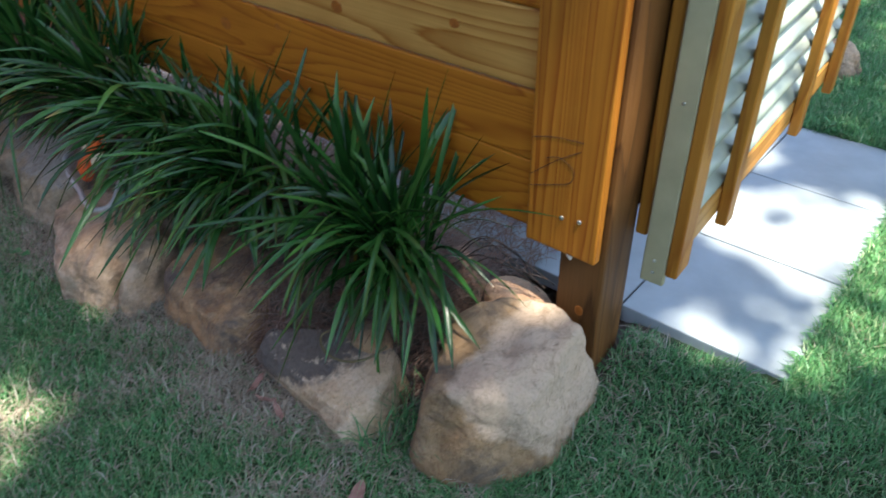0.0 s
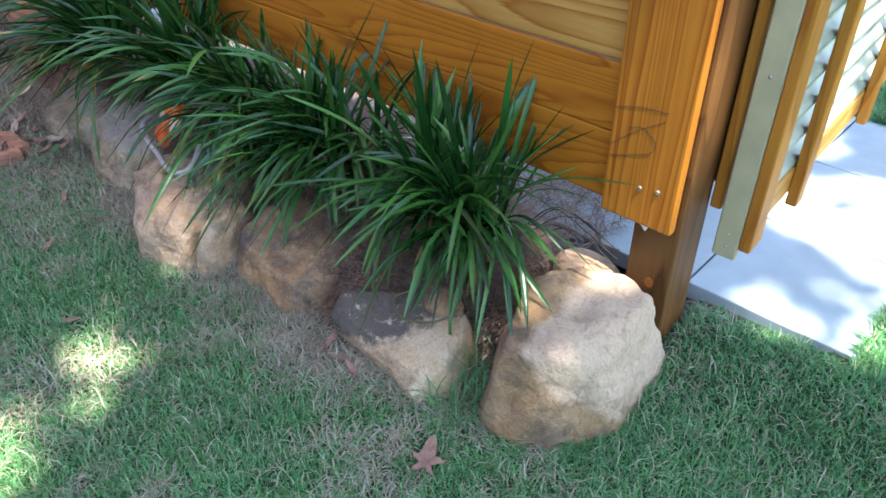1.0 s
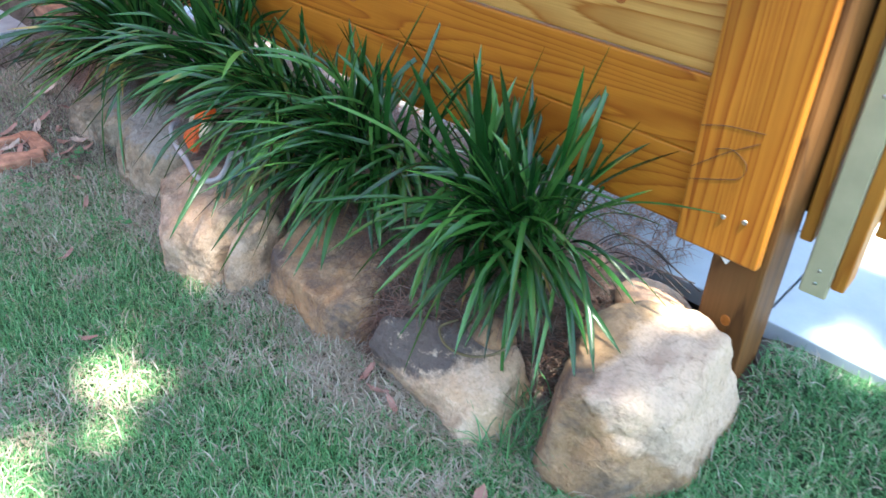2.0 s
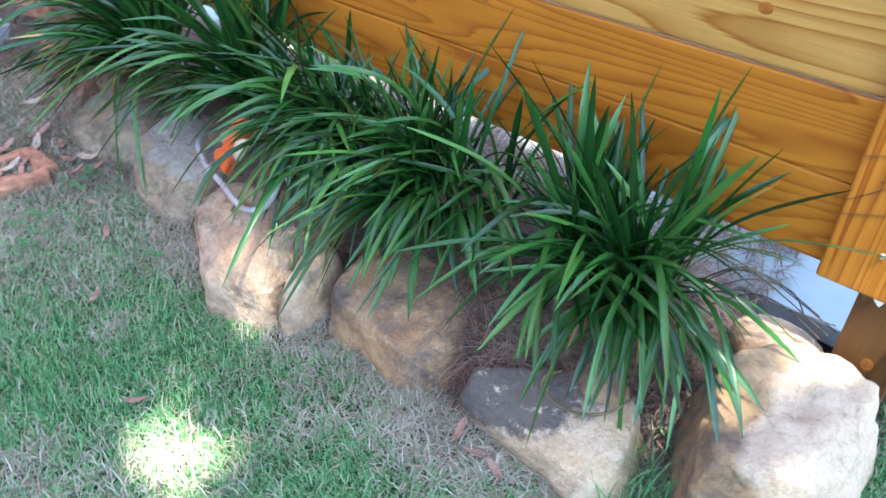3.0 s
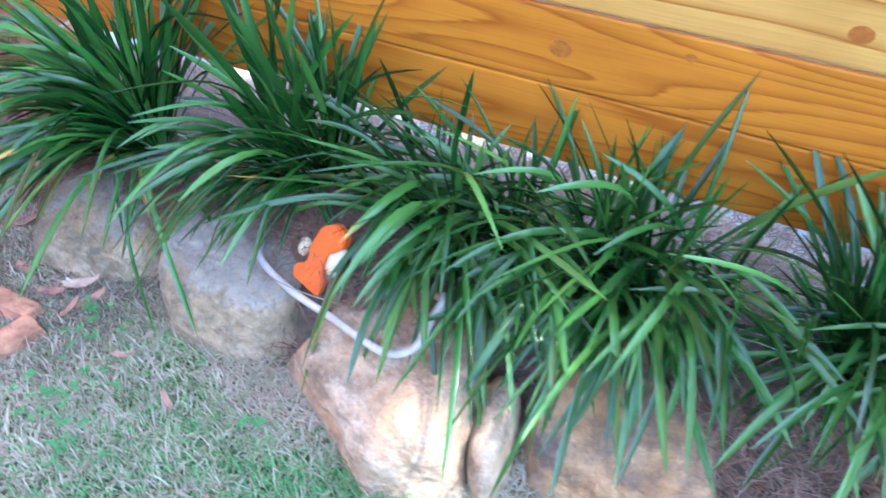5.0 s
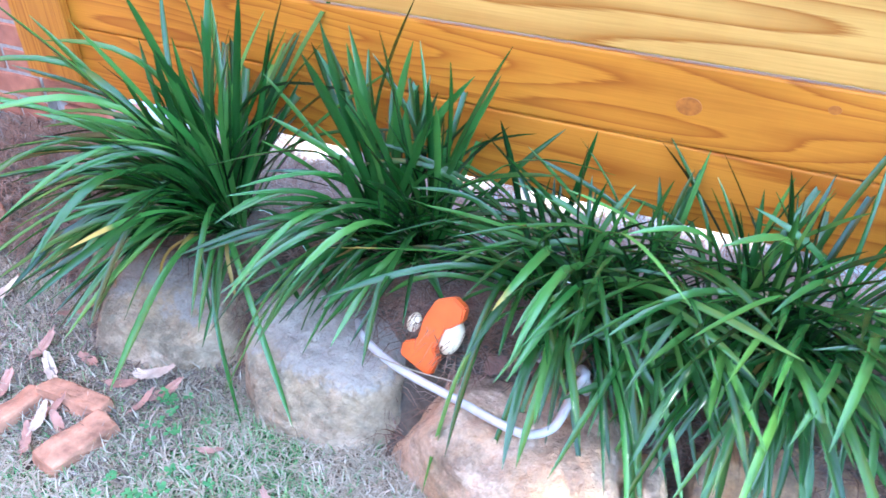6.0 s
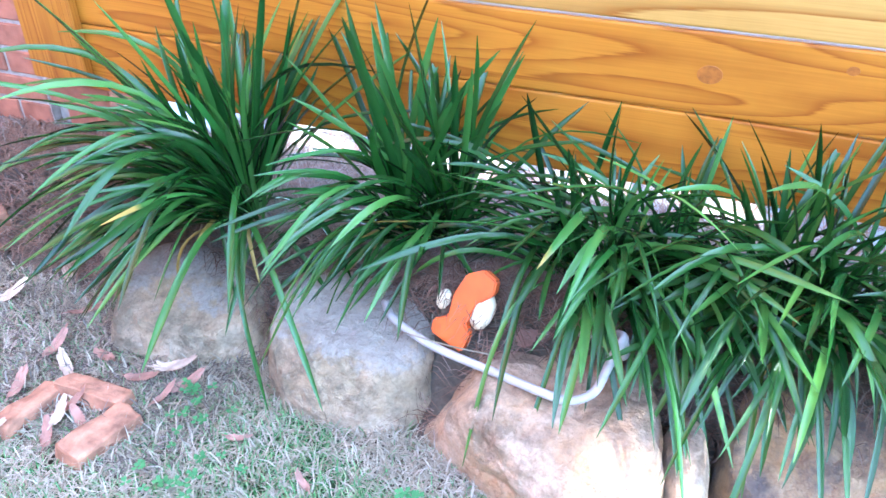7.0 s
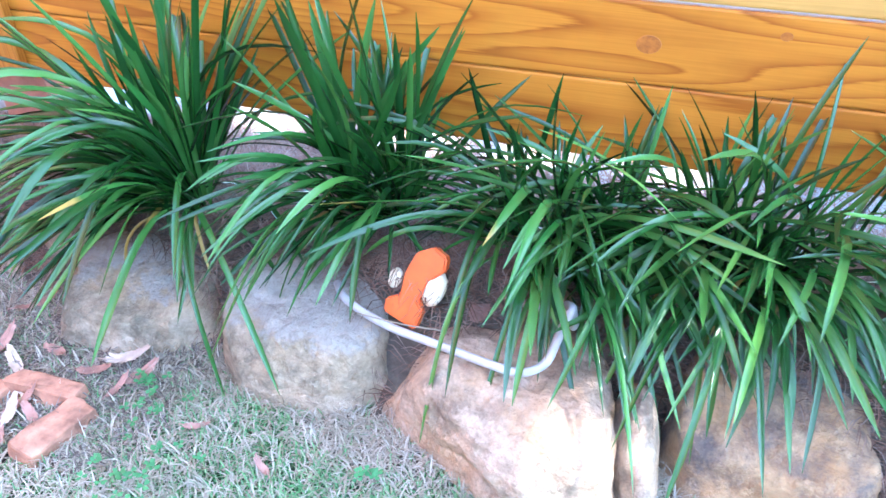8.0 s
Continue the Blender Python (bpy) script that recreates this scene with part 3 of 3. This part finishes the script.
FRONT, LEFT, RIGHT = -math.pi / 2, -math.pi + 0.15, -0.1
PLANTS = [(-0.155, 1.885, 290, 0.066, 0.80, [(FRONT, 0.6), (FRONT + 0.5, 0.3), (FRONT + 0.5, 0.3), (FRONT - 0.9, 0.5), (RIGHT, 0.4), (LEFT, 0.5)], 0.40, 0.24, 1.15),
          (-0.585, 1.885, 255, 0.085, 0.84, [(FRONT, 0.6), (FRONT + 0.5, 0.5), (LEFT + 0.3, 0.5)], 0.27, 0.2, 1.04),
          (-0.93, 1.885, 255, 0.085, 0.86, [(FRONT + 0.25, 0.45), (FRONT + 0.5, 0.4), (LEFT, 0.2)], 0.22, 0.16, 1.0),
          (-1.335, 1.885, 180, 0.044, 0.85, [(FRONT - 0.4, 0.3), (FRONT - 0.4, 0.3), (LEFT + 0.8, 0.3), (RIGHT - 0.1, 0.25)], 0.42, 0.18, 1.3),
          (-1.72, 1.83, 240, 0.055, 1.0, [(FRONT - 0.3, 0.45), (LEFT + 0.5, 0.4), (LEFT + 0.1, 0.35)], 0.32, 0.28, 1.10)]
for x, y, count, spread, size, ways, upright, low, up_size in PLANTS:
    strap_plant((x, y, bed_z(x, y)), count, spread, size, "dark green clump of arching strap leaves beside the timber wall", ways, upright, low, up_size)


# ---- lawn, dry grass, pine straw ----
def blades(name, xs, ys, zs, length, width, bend, material, label, category, spread=0.35):
    """Many thin blades in one mesh: each a bent strip of two quads' length that tapers to a tip."""
    n = len(xs)
    turn = np.random.uniform(0, 2 * np.pi, n)
    lean = np.abs(np.random.normal(bend, spread, n)).clip(0.05, 1.5)
    L = length * np.random.uniform(0.55, 1.2, n)
    W = width * np.random.uniform(0.7, 1.2, n) * 0.5
    dx, dy = np.cos(turn), np.sin(turn)
    sx, sy = -dy * W, dx * W
    def at(f, extra):
        h = L * f
        a = lean * (0.6 + extra)
        return xs + dx * h * np.sin(a), ys + dy * h * np.sin(a), zs + h * np.cos(a).clip(0.05, 1)
    x1, y1, z1 = at(0.55, 0.2)
    x2, y2, z2 = at(1.0, 0.6)
    v = np.stack([np.stack(c, -1) for c in ((xs - sx, ys - sy, zs), (xs + sx, ys + sy, zs), (x1 - sx * 0.8, y1 - sy * 0.8, z1), (x1 + sx * 0.8, y1 + sy * 0.8, z1), (x2, y2, z2))], 1).reshape(-1, 3)
    me = bpy.data.meshes.new(name)
    base = np.arange(n) * 5
    quads = np.stack([base, base + 1, base + 3, base + 2], -1)
    tris = np.stack([base + 2, base + 3, base + 4], -1)
    me.vertices.add(n * 5)
    me.vertices.foreach_set("co", v.astype(np.float32).ravel())
    loops = np.concatenate([quads, tris], 1).ravel()
    me.loops.add(len(loops))
    me.loops.foreach_set("vertex_index", loops.astype(np.int32))
    starts = (np.arange(n)[:, None] * 7 + np.array([0, 4])).ravel()
    me.polygons.add(2 * n)
    me.polygons.foreach_set("loop_start", starts.astype(np.int32))
    me.update(calc_edges=True)
    me.validate()
    me.materials.append(material)
    return tagged(new(name, me), label, category, kind="stuff")


def value_noise(x, y, scale, seed):
    """Smooth patches from sums of sines."""
    r = np.random.RandomState(seed)
    total = np.zeros_like(x)
    for _ in range(7):
        a, f, p = r.uniform(0, 2 * np.pi), scale * r.uniform(0.5, 1.8), r.uniform(0, 2 * np.pi)
        total += np.sin((x * np.cos(a) + y * np.sin(a)) * f + p)
    return total / 7


def lawn_mask(x, y):
    """Where grass grows: the lawn before the stones and the strip beside the patio."""
    before = y < rock_line(x) + np.where(x > 0.05, 0.6, -0.02)
    patio = (x < 0.725 + 0.008 * np.sin(17 * y)) & (y > 2.17 + 0.012 * np.sin(23 * x)) & (y < 3.46)
    under_wall = (x < 0.36) & (y > 1.98)
    return before & ~patio & ~under_wall


def dryness(x, y):
    """Bare, strawy ground along the foot of the stones, in the far corner and under the sun streak."""
    edge = 1 - smoothstep(0.0, 0.17, rock_line(x) - 0.10 - y + 0.05 * value_noise(x, y, 25.0, 12))
    edge = edge * (1 - smoothstep(0.05, 0.3, x))
    corner = (1 - smoothstep(-1.7, -1.0, x)) * smoothstep(0.85, 1.2, y)
    patch = smoothstep(0.0, 0.45, 0.6 * value_noise(x, y, 12.0, 5) + 0.55 * value_noise(x, y, 37.0, 6)) * 0.65 * (1 - smoothstep(0.2, 0.6, x))
    # extra straw under the sun streak; its pale colour adds to the lit look
    streak_straw = 0.6 * np.exp(-((x + 0.60) / 0.16) ** 2 - ((y - 1.05) / 0.20) ** 2) * (0.7 + 0.6 * value_noise(x, y, 30.0, 9))
    return np.clip(np.maximum(np.maximum(np.maximum(edge, 0.8 * corner), patch), streak_straw), 0, 1)


def build_lawn():
    n = 430000
    x = np.random.uniform(-2.6, 1.5, n)
    y = np.random.uniform(0.55, 2.6, n)
    keep = lawn_mask(x, y)
    x, y = x[keep], y[keep]
    dry = dryness(x, y)
    green = np.random.rand(len(x)) > dry * 0.9
    gx, gy = x[green], y[green]
    blades("lawn", gx, gy, ground_z(gx, gy) - 0.004, 0.036, 0.0025, 0.75, GRASS, "short green lawn grass with dry patches", "grass")
    straw = np.random.rand(len(x)) < 0.05 + 0.62 * dry
    sx, sy = x[straw], y[straw]
    blades("dry_grass", sx, sy, ground_z(sx, sy) - 0.001, 0.05, 0.0029, 1.25, STRAW, "dry straw-coloured grass at the foot of the stones", "grass")
    x, y = np.random.normal(0.085, 0.025, 110), np.random.normal(1.62, 0.045, 110)
    blades("grass_tuft", x, y, ground_z(x, y), 0.13, 0.0035, 0.55, GRASS, "longer grass blades between two stones", "grass")
    n = 34000
    x, y = np.random.uniform(-3.2, -1.6, n), np.random.uniform(1.0, 2.0, n)
    keep = (y > 1.3) & ~((x < -2.86) & (y < 1.94)) & (np.random.rand(n) < 0.75 + 0.25 * value_noise(x, y, 12.0, 8))
    x, y = x[keep], y[keep]
    blades("leaf_litter", x, y, ground_z(x, y) + 0.001, 0.05, 0.0034, 1.35, LITTER, "grey dry straw litter at the bed's end", "litter")
    n = 60000
    x, y = np.random.uniform(0.715, 1.6, n), np.random.uniform(2.15, 3.6, n)
    x2, y2 = np.random.uniform(-0.2, 1.6, n), np.random.uniform(3.43, 5.2, n)
    x, y = np.concatenate([x, x2]), np.concatenate([y, y2])
    x3, y3 = np.random.uniform(0.71, 0.84, 9000), np.random.uniform(2.2, 3.6, 9000)
    x4, y4 = np.random.uniform(0.0, 0.9, 16000), np.random.uniform(3.43, 3.9, 16000)
    x, y = np.concatenate([x, x3, x4]), np.concatenate([y, y3, y4])
    blades("lawn_strip", x, y, ground_z(x, y) - 0.004, 0.045, 0.0042, 0.75, GRASS, "green lawn grass along the patio's edge", "grass")
    n = 70000
    x, y = np.random.uniform(-4.2, 4.5, n), np.random.uniform(-3.5, 2.6, n)
    keep = ((y < 0.6) | (x > 1.45)) & ~((x < -2.8) & (y > 0.55))
    x, y = x[keep], y[keep]
    blades("outer_lawn", x, y, ground_z(x, y) - 0.004, 0.06, 0.007, 0.75, GRASS, "green lawn grass round the bed", "grass")
    n = 9000
    x, y = np.random.uniform(1.0, 4.5, n * 3), np.random.uniform(2.6, 8, n * 3)
    x2, y2 = np.random.uniform(-0.3, 2.5, n * 4), np.random.uniform(3.46, 7.0, n * 4)
    x, y = np.concatenate([x, x2]), np.concatenate([y, y2])
    blades("far_lawn", x, y, ground_z(x, y) - 0.004, 0.06, 0.006, 0.7, GRASS, "green lawn grass beyond the patio", "grass")
    n = 52000
    x = np.random.uniform(-2.5, 0.28, n)
    y = rock_line(x) + np.random.uniform(0.02, 0.48, n)
    keep = (y < 2.1) & (y > 1.45) & ((x + 1.195) ** 2 + (y - 1.65) ** 2 > 0.05 ** 2)
    x, y = x[keep], y[keep]
    blades("pine_straw", x, y, ground_z(x, y) + 0.002, 0.085, 0.0024, 1.45, NEEDLE, "brown pine straw mulch between the stones and plants", "mulch", 0.08)
    n = 11000
    x, y = np.random.uniform(-2.2, 0.05, n), np.random.uniform(2.1, 2.75, n)
    blades("patio_litter", x, y, np.maximum(ground_z(x, y), PATIO_Z) + 0.002, 0.07, 0.003, 1.45, NEEDLE, "dry pine straw scattered on the pavers", "litter", 0.05)


build_lawn()


# ---- small things in the bed and on the lawn ----
def build_hose():
    hose = empty("grey_hose", (-0.955, 1.557, 0.19), label="short grey hose lying over the stones", category="hose")
    o = Vector(hose.location)
    pts = [(-1.345, 1.70, 0.215), (-1.305, 1.653, 0.219), (-1.212, 1.615, 0.212), (-1.10, 1.585, 0.218), (-1.01, 1.556, 0.228), (-0.955, 1.550, 0.229),
           (-0.918, 1.573, 0.238), (-0.905, 1.60, 0.268), (-0.897, 1.613, 0.30), (-0.888, 1.63, 0.318), (-0.90, 1.66, 0.30)]
    part("tube", tube([Vector(p) - o for p in pts], 0.0078, 12, 6), HOSE, hose, "", True)
    part("coupling", tube([Vector(p) - o for p in ((-0.886, 1.626, 0.316), (-0.880, 1.634, 0.285), (-0.884, 1.64, 0.27))], 0.0065, 10, 4), HOSE, hose, "", True)
    part("tube", tube([Vector(p) - o for p in ((-0.905, 1.67, 0.28), (-0.96, 1.70, 0.25), (-1.02, 1.73, 0.235))], 0.007, 10, 5), HOSE, hose, "", True)


build_hose()


def build_stems():
    stems = empty("dry_stems", (0.0, 1.95, 0.26), label="thin dark dry stems arching under the wall", category="stems")
    for k in range(6):
        a = Vector((random.uniform(-0.06, 0.04), random.uniform(0.0, 0.05), -0.02))
        b = Vector((random.uniform(0.06, 0.14), random.uniform(-0.02, 0.04), random.uniform(0.03, 0.09)))
        c = Vector((random.uniform(0.17, 0.24), random.uniform(0.02, 0.06), random.uniform(-0.02, 0.05)))
        part("stem", tube([a, (a + b) / 2 + Vector((0, 0, 0.03)), b, c], 0.0014, 5, 5), DARK, stems)


build_stems()


def build_orange():
    """A curved orange band with a flat foot, and a cream body beside it."""
    toy = empty("plastic_bracket", (-1.195, 1.64, 0.21), label="orange plastic bracket with a cream body in the mulch", category="bracket")
    toy.scale = (0.86, 0.86, 0.86)
    toy.rotation_euler = (radians(-28), radians(8), radians(-12))
    bm = bmesh.new()
    outline = [(-0.045, 0.0), (0.035, -0.01), (0.04, 0.035), (0.022, 0.05), (0.03, 0.10), (0.055, 0.135), (0.05, 0.165), (0.015, 0.175), (-0.018, 0.15), (-0.028, 0.10), (-0.022, 0.05), (-0.05, 0.03)]
    face = bm.faces.new([bm.verts.new((x, 0, z)) for x, z in outline])
    top = bmesh.ops.extrude_face_region(bm, geom=[face])
    for v in top["geom"]:
        if isinstance(v, bmesh.types.BMVert):
            v.co.y += 0.028
    bmesh.ops.bevel(bm, geom=bm.edges[:], offset=0.004, segments=2, affect="EDGES")
    part("band", bm, ORANGE, toy)
    for name, c, r in (("body", (0.04, 0.02, 0.09), (0.028, 0.018, 0.045)), ("knob", (-0.048, 0.015, 0.075), (0.016, 0.014, 0.024))):
        part(name, stone_mesh(r, [((0.6, -0.6, 0.3), min(r) * 1.3)], 3, 6.0, 0.002, 3), CREAM, toy, "cream " + name, True).location = c


build_orange()


def dry_leaf(at, size, turn, material, label, lobes=5, curl=0.25):
    """A fallen lobed leaf, slightly curled, with a short stalk."""
    bm = bmesh.new()
    n = 44
    centre = bm.verts.new((0, 0, 0))
    ring = []
    for i in range(n):
        a = 2 * math.pi * i / n
        r = size * (0.24 + 0.34 * abs(math.cos(lobes * a / 2)) ** 4 + 0.45 * max(0, math.cos(a)) ** 3) * random.uniform(0.85, 1.1)
        x, y = r * math.cos(a), r * math.sin(a) * (0.85 if lobes else 0.42)
        ring.append(bm.verts.new((x, y, curl * (y * y + 0.4 * x * x) / size + random.uniform(0, 0.06) * size)))
    for i in range(n):
        bm.faces.new((centre, ring[i], ring[(i + 1) % n]))
    leaf = empty("fallen_leaf", at, label=label, category="leaf", group="fallen leaves")
    leaf.rotation_euler = (random.uniform(-0.2, 0.2), random.uniform(-0.2, 0.2), turn)
    part("blade", bm, material, leaf, "", True)
    part("stalk", tube([(-0.25 * size, 0, 0.002), (-0.55 * size, 0.03 * size, 0.006), (-0.8 * size, 0.10 * size, 0.004)], 0.0013, 5, 3), material, leaf)


def on_ground(x, y, up=0.012):
    return (x, y, float(ground_z(x, y)) + up)


dry_leaf(on_ground(0.16, 1.41, 0.03), 0.075, 2.1, DEAD_LEAF, "pinkish brown lobed dead leaf on the lawn")
dry_leaf(on_ground(-1.86, 1.34, 0.03), 0.045, 2.0, PALE_DEAD_LEAF, "bleached dead leaf on the broken brick", 0, 0.9)
dry_leaf(on_ground(-1.75, 1.53, 0.03), 0.06, 0.4, PALE_DEAD_LEAF, "curled pale dead leaf beside the tan stone", 0, 1.2)
dry_leaf((-0.505, 1.765, 0.345), 0.085, 0.6, DEAD_LEAF, "large brown dead leaf caught among the strap leaves", 0, 0.6)
for x, y, sz, tn, pale in ((-1.70, 1.50, 0.05, 1.0, 0), (-1.86, 1.40, 0.045, 0.3, 1), (-1.83, 1.36, 0.04, 2.6, 0), (-1.06, 1.70, 0.07, 1.5, 0), (-0.98, 1.72, 0.08, 0.2, 0), (-0.25, 1.50, 0.035, 1.9, 0),
                           (-0.20, 1.485, 0.03, 0.5, 0), (-0.14, 1.48, 0.03, 2.8, 0), (-2.25, 1.6, 0.06, 1.2, 1), (-2.4, 1.75, 0.07, 2.2, 0), (-0.33, 1.76, 0.06, 0.9, 0), (-1.95, 1.46, 0.05, 2.5, 1),
                           (-0.80, 1.12, 0.03, 0.7, 0), (-1.15, 1.22, 0.03, 2.0, 0),
                           (-1.80, 1.49, 0.05, 0.2, 0), (-1.90, 1.52, 0.045, 2.9, 0), (-2.02, 1.50, 0.05, 1.6, 0), (-2.05, 1.62, 0.055, 0.9, 0), (-2.18, 1.72, 0.05, 2.4, 1), (-1.87, 1.37, 0.05, 1.1, 0),
                           (-1.85, 1.30, 0.045, 2.2, 0), (-1.97, 1.27, 0.05, 0.5, 1), (-2.0, 1.38, 0.05, 1.9, 0), (-1.53, 1.42, 0.03, 0.4, 0), (-1.36, 1.37, 0.03, 2.6, 0), (-1.72, 1.46, 0.04, 1.3, 0)):
    dry_leaf(on_ground(x, y, 0.02), sz, tn, PALE_DEAD_LEAF if pale else DEAD_LEAF, "small bleached dead leaf" if pale else "small brown dead leaf", 0, random.uniform(0.4, 1.2))


# a strap leaf that has dried into a loop on the dark stone, and a pale stalk across the hose
CURLED = plain("dried_strap_leaf", (0.14, 0.115, 0.05), 0.7, 40.0, 0.3)
loop = mesh_object("fallen_leaf", tube([(-0.05, -0.03, 0.02), (-0.075, -0.06, 0.0), (-0.03, -0.085, -0.008), (0.03, -0.08, 0.0), (0.07, -0.05, 0.012), (0.09, -0.01, 0.03)], 0.0028, 6, 6), CURLED, None, True)
loop.location = (-0.085, 1.70, 0.155)
tagged(loop, "curled dry strap leaf lying on the dark stone", "leaf", "fallen leaves")
stalk = mesh_object("straw_stalk", tube([(-0.085, 0.012, 0.0), (0.0, 0.0, 0.006), (0.085, 0.006, 0.004)], 0.0014, 6, 4), STRAW, None, True)
stalk.location = (-1.185, 1.605, 0.226)
tagged(stalk, "thin pale straw stalk lying across the hose", "straw")


def broken_brick(at, size, turn, tilt, label):
    bm = box(tuple(-c / 2 for c in size), tuple(c / 2 for c in size), 0.005, 2)
    bmesh.ops.subdivide_edges(bm, edges=bm.edges[:], cuts=2, use_grid_fill=True)
    for v in bm.verts:
        v.co += Vector([0.007 * noise.noise(v.co * 30 + Vector((k * 7, turn, 0))) for k in range(3)])
    ob = mesh_object("broken_brick", bm, OLD_BRICK, None, False)
    ob.location = at
    ob.rotation_euler = (tilt, 0.05, turn)
    tagged(ob, label, "brick", "broken bricks on the ground")


broken_brick(on_ground(-1.765, 1.338, 0.0), (0.14, 0.062, 0.08), radians(76), 0.08, "red brick half sunk in the lawn edge")
broken_brick(on_ground(-1.845, 1.418, 0.0), (0.15, 0.045, 0.085), radians(2), -0.1, "orange-red brick piece half buried in litter")
broken_brick(on_ground(-1.935, 1.345, -0.006), (0.13, 0.05, 0.08), radians(83), -0.12, "weathered brick piece half buried in litter")
broken_brick(on_ground(-2.62, 1.86, 0.02), (0.16, 0.09, 0.06), radians(20), 0.1, "red brick lying at the wall's foot")
broken_brick(on_ground(-2.48, 1.80, 0.01), (0.12, 0.08, 0.06), radians(-35), 0.2, "broken red brick at the wall's foot")
slab = mesh_object("concrete_slab", box((-4.2, 0.6, 0.0), (-2.87, 1.93, 0.10), 0.008, 2), SLAB)
tagged(slab, "pale grey concrete slab at the bed's end", "slab", kind="structure")


def build_clover():
    spots = [(-1.55, 1.30, 0.10, 26), (-1.62, 1.44, 0.05, 12), (-1.45, 1.22, 0.09, 16), (-1.66, 1.50, 0.03, 8), (-1.19, 1.42, 0.03, 8)]
    verts, faces = [], []
    for cx, cy, r, count in spots:
        for _ in range(count):
            x, y = random.gauss(cx, r * 0.6), random.gauss(cy, r * 0.5)
            z = float(ground_z(x, y)) + random.uniform(0.02, 0.045)
            turn = random.uniform(0, 6.3)
            for k in range(3):
                a = turn + k * 2.094
                s = random.uniform(0.006, 0.0095)
                i = len(verts)
                for u, v, h in ((0, 0, 0), (0.7, 0.55, 0.1), (1.35, 0.45, 0.2), (1.2, 0.0, 0.1), (1.35, -0.45, 0.2), (0.7, -0.55, 0.1)):
                    verts.append((x + s * (u * math.cos(a) - v * math.sin(a)), y + s * (u * math.sin(a) + v * math.cos(a)), z + s * h))
                faces.append(tuple(range(i, i + 6)))
    tagged(pydata("clover", verts, faces, CLOVER), "small bright green clover leaves in the dry lawn", "clover", kind="stuff")


build_clover()


# ---- tree that shades the place ----
TRUNK_AT = (7.5, -1.5, 0)
GAPS = [((0.56, 2.80, 0.12), 0.18), ((0.66, 2.68, 0.12), 0.14), ((0.46, 2.74, 0.12), 0.15), ((0.64, 2.92, 0.12), 0.13), ((0.54, 2.26, 0.12), 0.07), ((0.66, 2.29, 0.12), 0.09), ((0.84, 2.50, 0.08), 0.12), ((0.90, 2.80, 0.08), 0.12),
        ((0.42, 2.75, 0.65), 0.14), ((0.41, 3.1, 0.75), 0.14), ((0.25, 1.974, 0.53), 0.10), ((0.24, 1.974, 0.61), 0.07),
        ((-0.86, 1.50, 0.19), 0.045), ((-0.79, 1.53, 0.20), 0.045), ((-0.735, 1.50, 0.17), 0.055), ((0.15, 1.80, 0.22), 0.03), ((-0.75, 2.5, 0.12), 0.10), ((-1.1, 2.45, 0.12), 0.10), ((-1.45, 2.5, 0.12), 0.11), ((-1.85, 2.45, 0.12), 0.12)]
# two slanting streaks of sun on the lawn
GAPS += [((-0.505 - 0.013 * k, 0.82 + 0.045 * k, 0.04), 0.066 - 0.003 * k) for k in range(-2, 8)]
GAPS += [((-0.70 - 0.022 * k, 1.05 + 0.05 * k, 0.04), -0.008) for k in range(5)]


def build_tree():
    random.seed(11)
    tree = empty("shade_tree", TRUNK_AT, label="broad leafy tree that shades the lawn and bed", category="tree")
    bm = bmesh.new()
    bmesh.ops.create_cone(bm, segments=16, radius1=0.26, radius2=0.14, depth=4.6, cap_ends=True)
    for v in bm.verts:
        v.co.z += 2.3
    part("trunk", bm, POST, tree, "grey-brown trunk", True)
    crown_at = Vector((-1.0, 1.6, 0.1)) + TO_SUN * 11.0
    base = Vector((7.5, -1.5, 4.4))
    for k in range(7):
        end = crown_at + Vector((random.uniform(-2.2, 2.2), random.uniform(-1.6, 1.6), random.uniform(-0.6, 0.6)))
        mid = (base + end) / 2 + Vector((0, 0, 0.4))
        bmb = tube([base - Vector(TRUNK_AT), mid - Vector(TRUNK_AT), end - Vector(TRUNK_AT)], 0.03, 7, 5)
        part("limb", bmb, POST, tree)
    u = TO_SUN.cross(Vector((0, 0, 1))).normalized()
    w = TO_SUN.cross(u)
    gaps = [((Vector(p) - crown_at).dot(u), (Vector(p) - crown_at).dot(w), r) for p, r in GAPS]
    verts, faces = [], []
    while len(faces) < 40000:
        a, b, c = random.gauss(0, 1.9), random.gauss(0, 1.8), random.gauss(0, 0.7)
        if abs(a) > 4.6 or abs(b) > 4.6 or (random.random() > 0.07 and any((a - ga) ** 2 + (b - gb) ** 2 < (r + 0.05) ** 2 for ga, gb, r in gaps)):
            continue
        p = crown_at + u * a + w * b + TO_SUN * c - Vector(TRUNK_AT)
        q = Euler((random.uniform(-0.9, 0.9), random.uniform(-0.9, 0.9), random.uniform(0, 6.3))).to_matrix()
        s = random.uniform(0.045, 0.075)
        i = len(verts)
        for lx, ly in ((-1.2, 0), (-0.3, 0.6), (0.6, 0.45), (1.3, 0), (0.6, -0.45), (-0.3, -0.6)):
            verts.append(tuple(p + q @ Vector((lx * s, ly * s, 0))))
        faces.append(tuple(range(i, i + 6)))
    tagged(pydata("crown", verts, faces, CANOPY, tree), "green leaves with gaps")


build_tree()
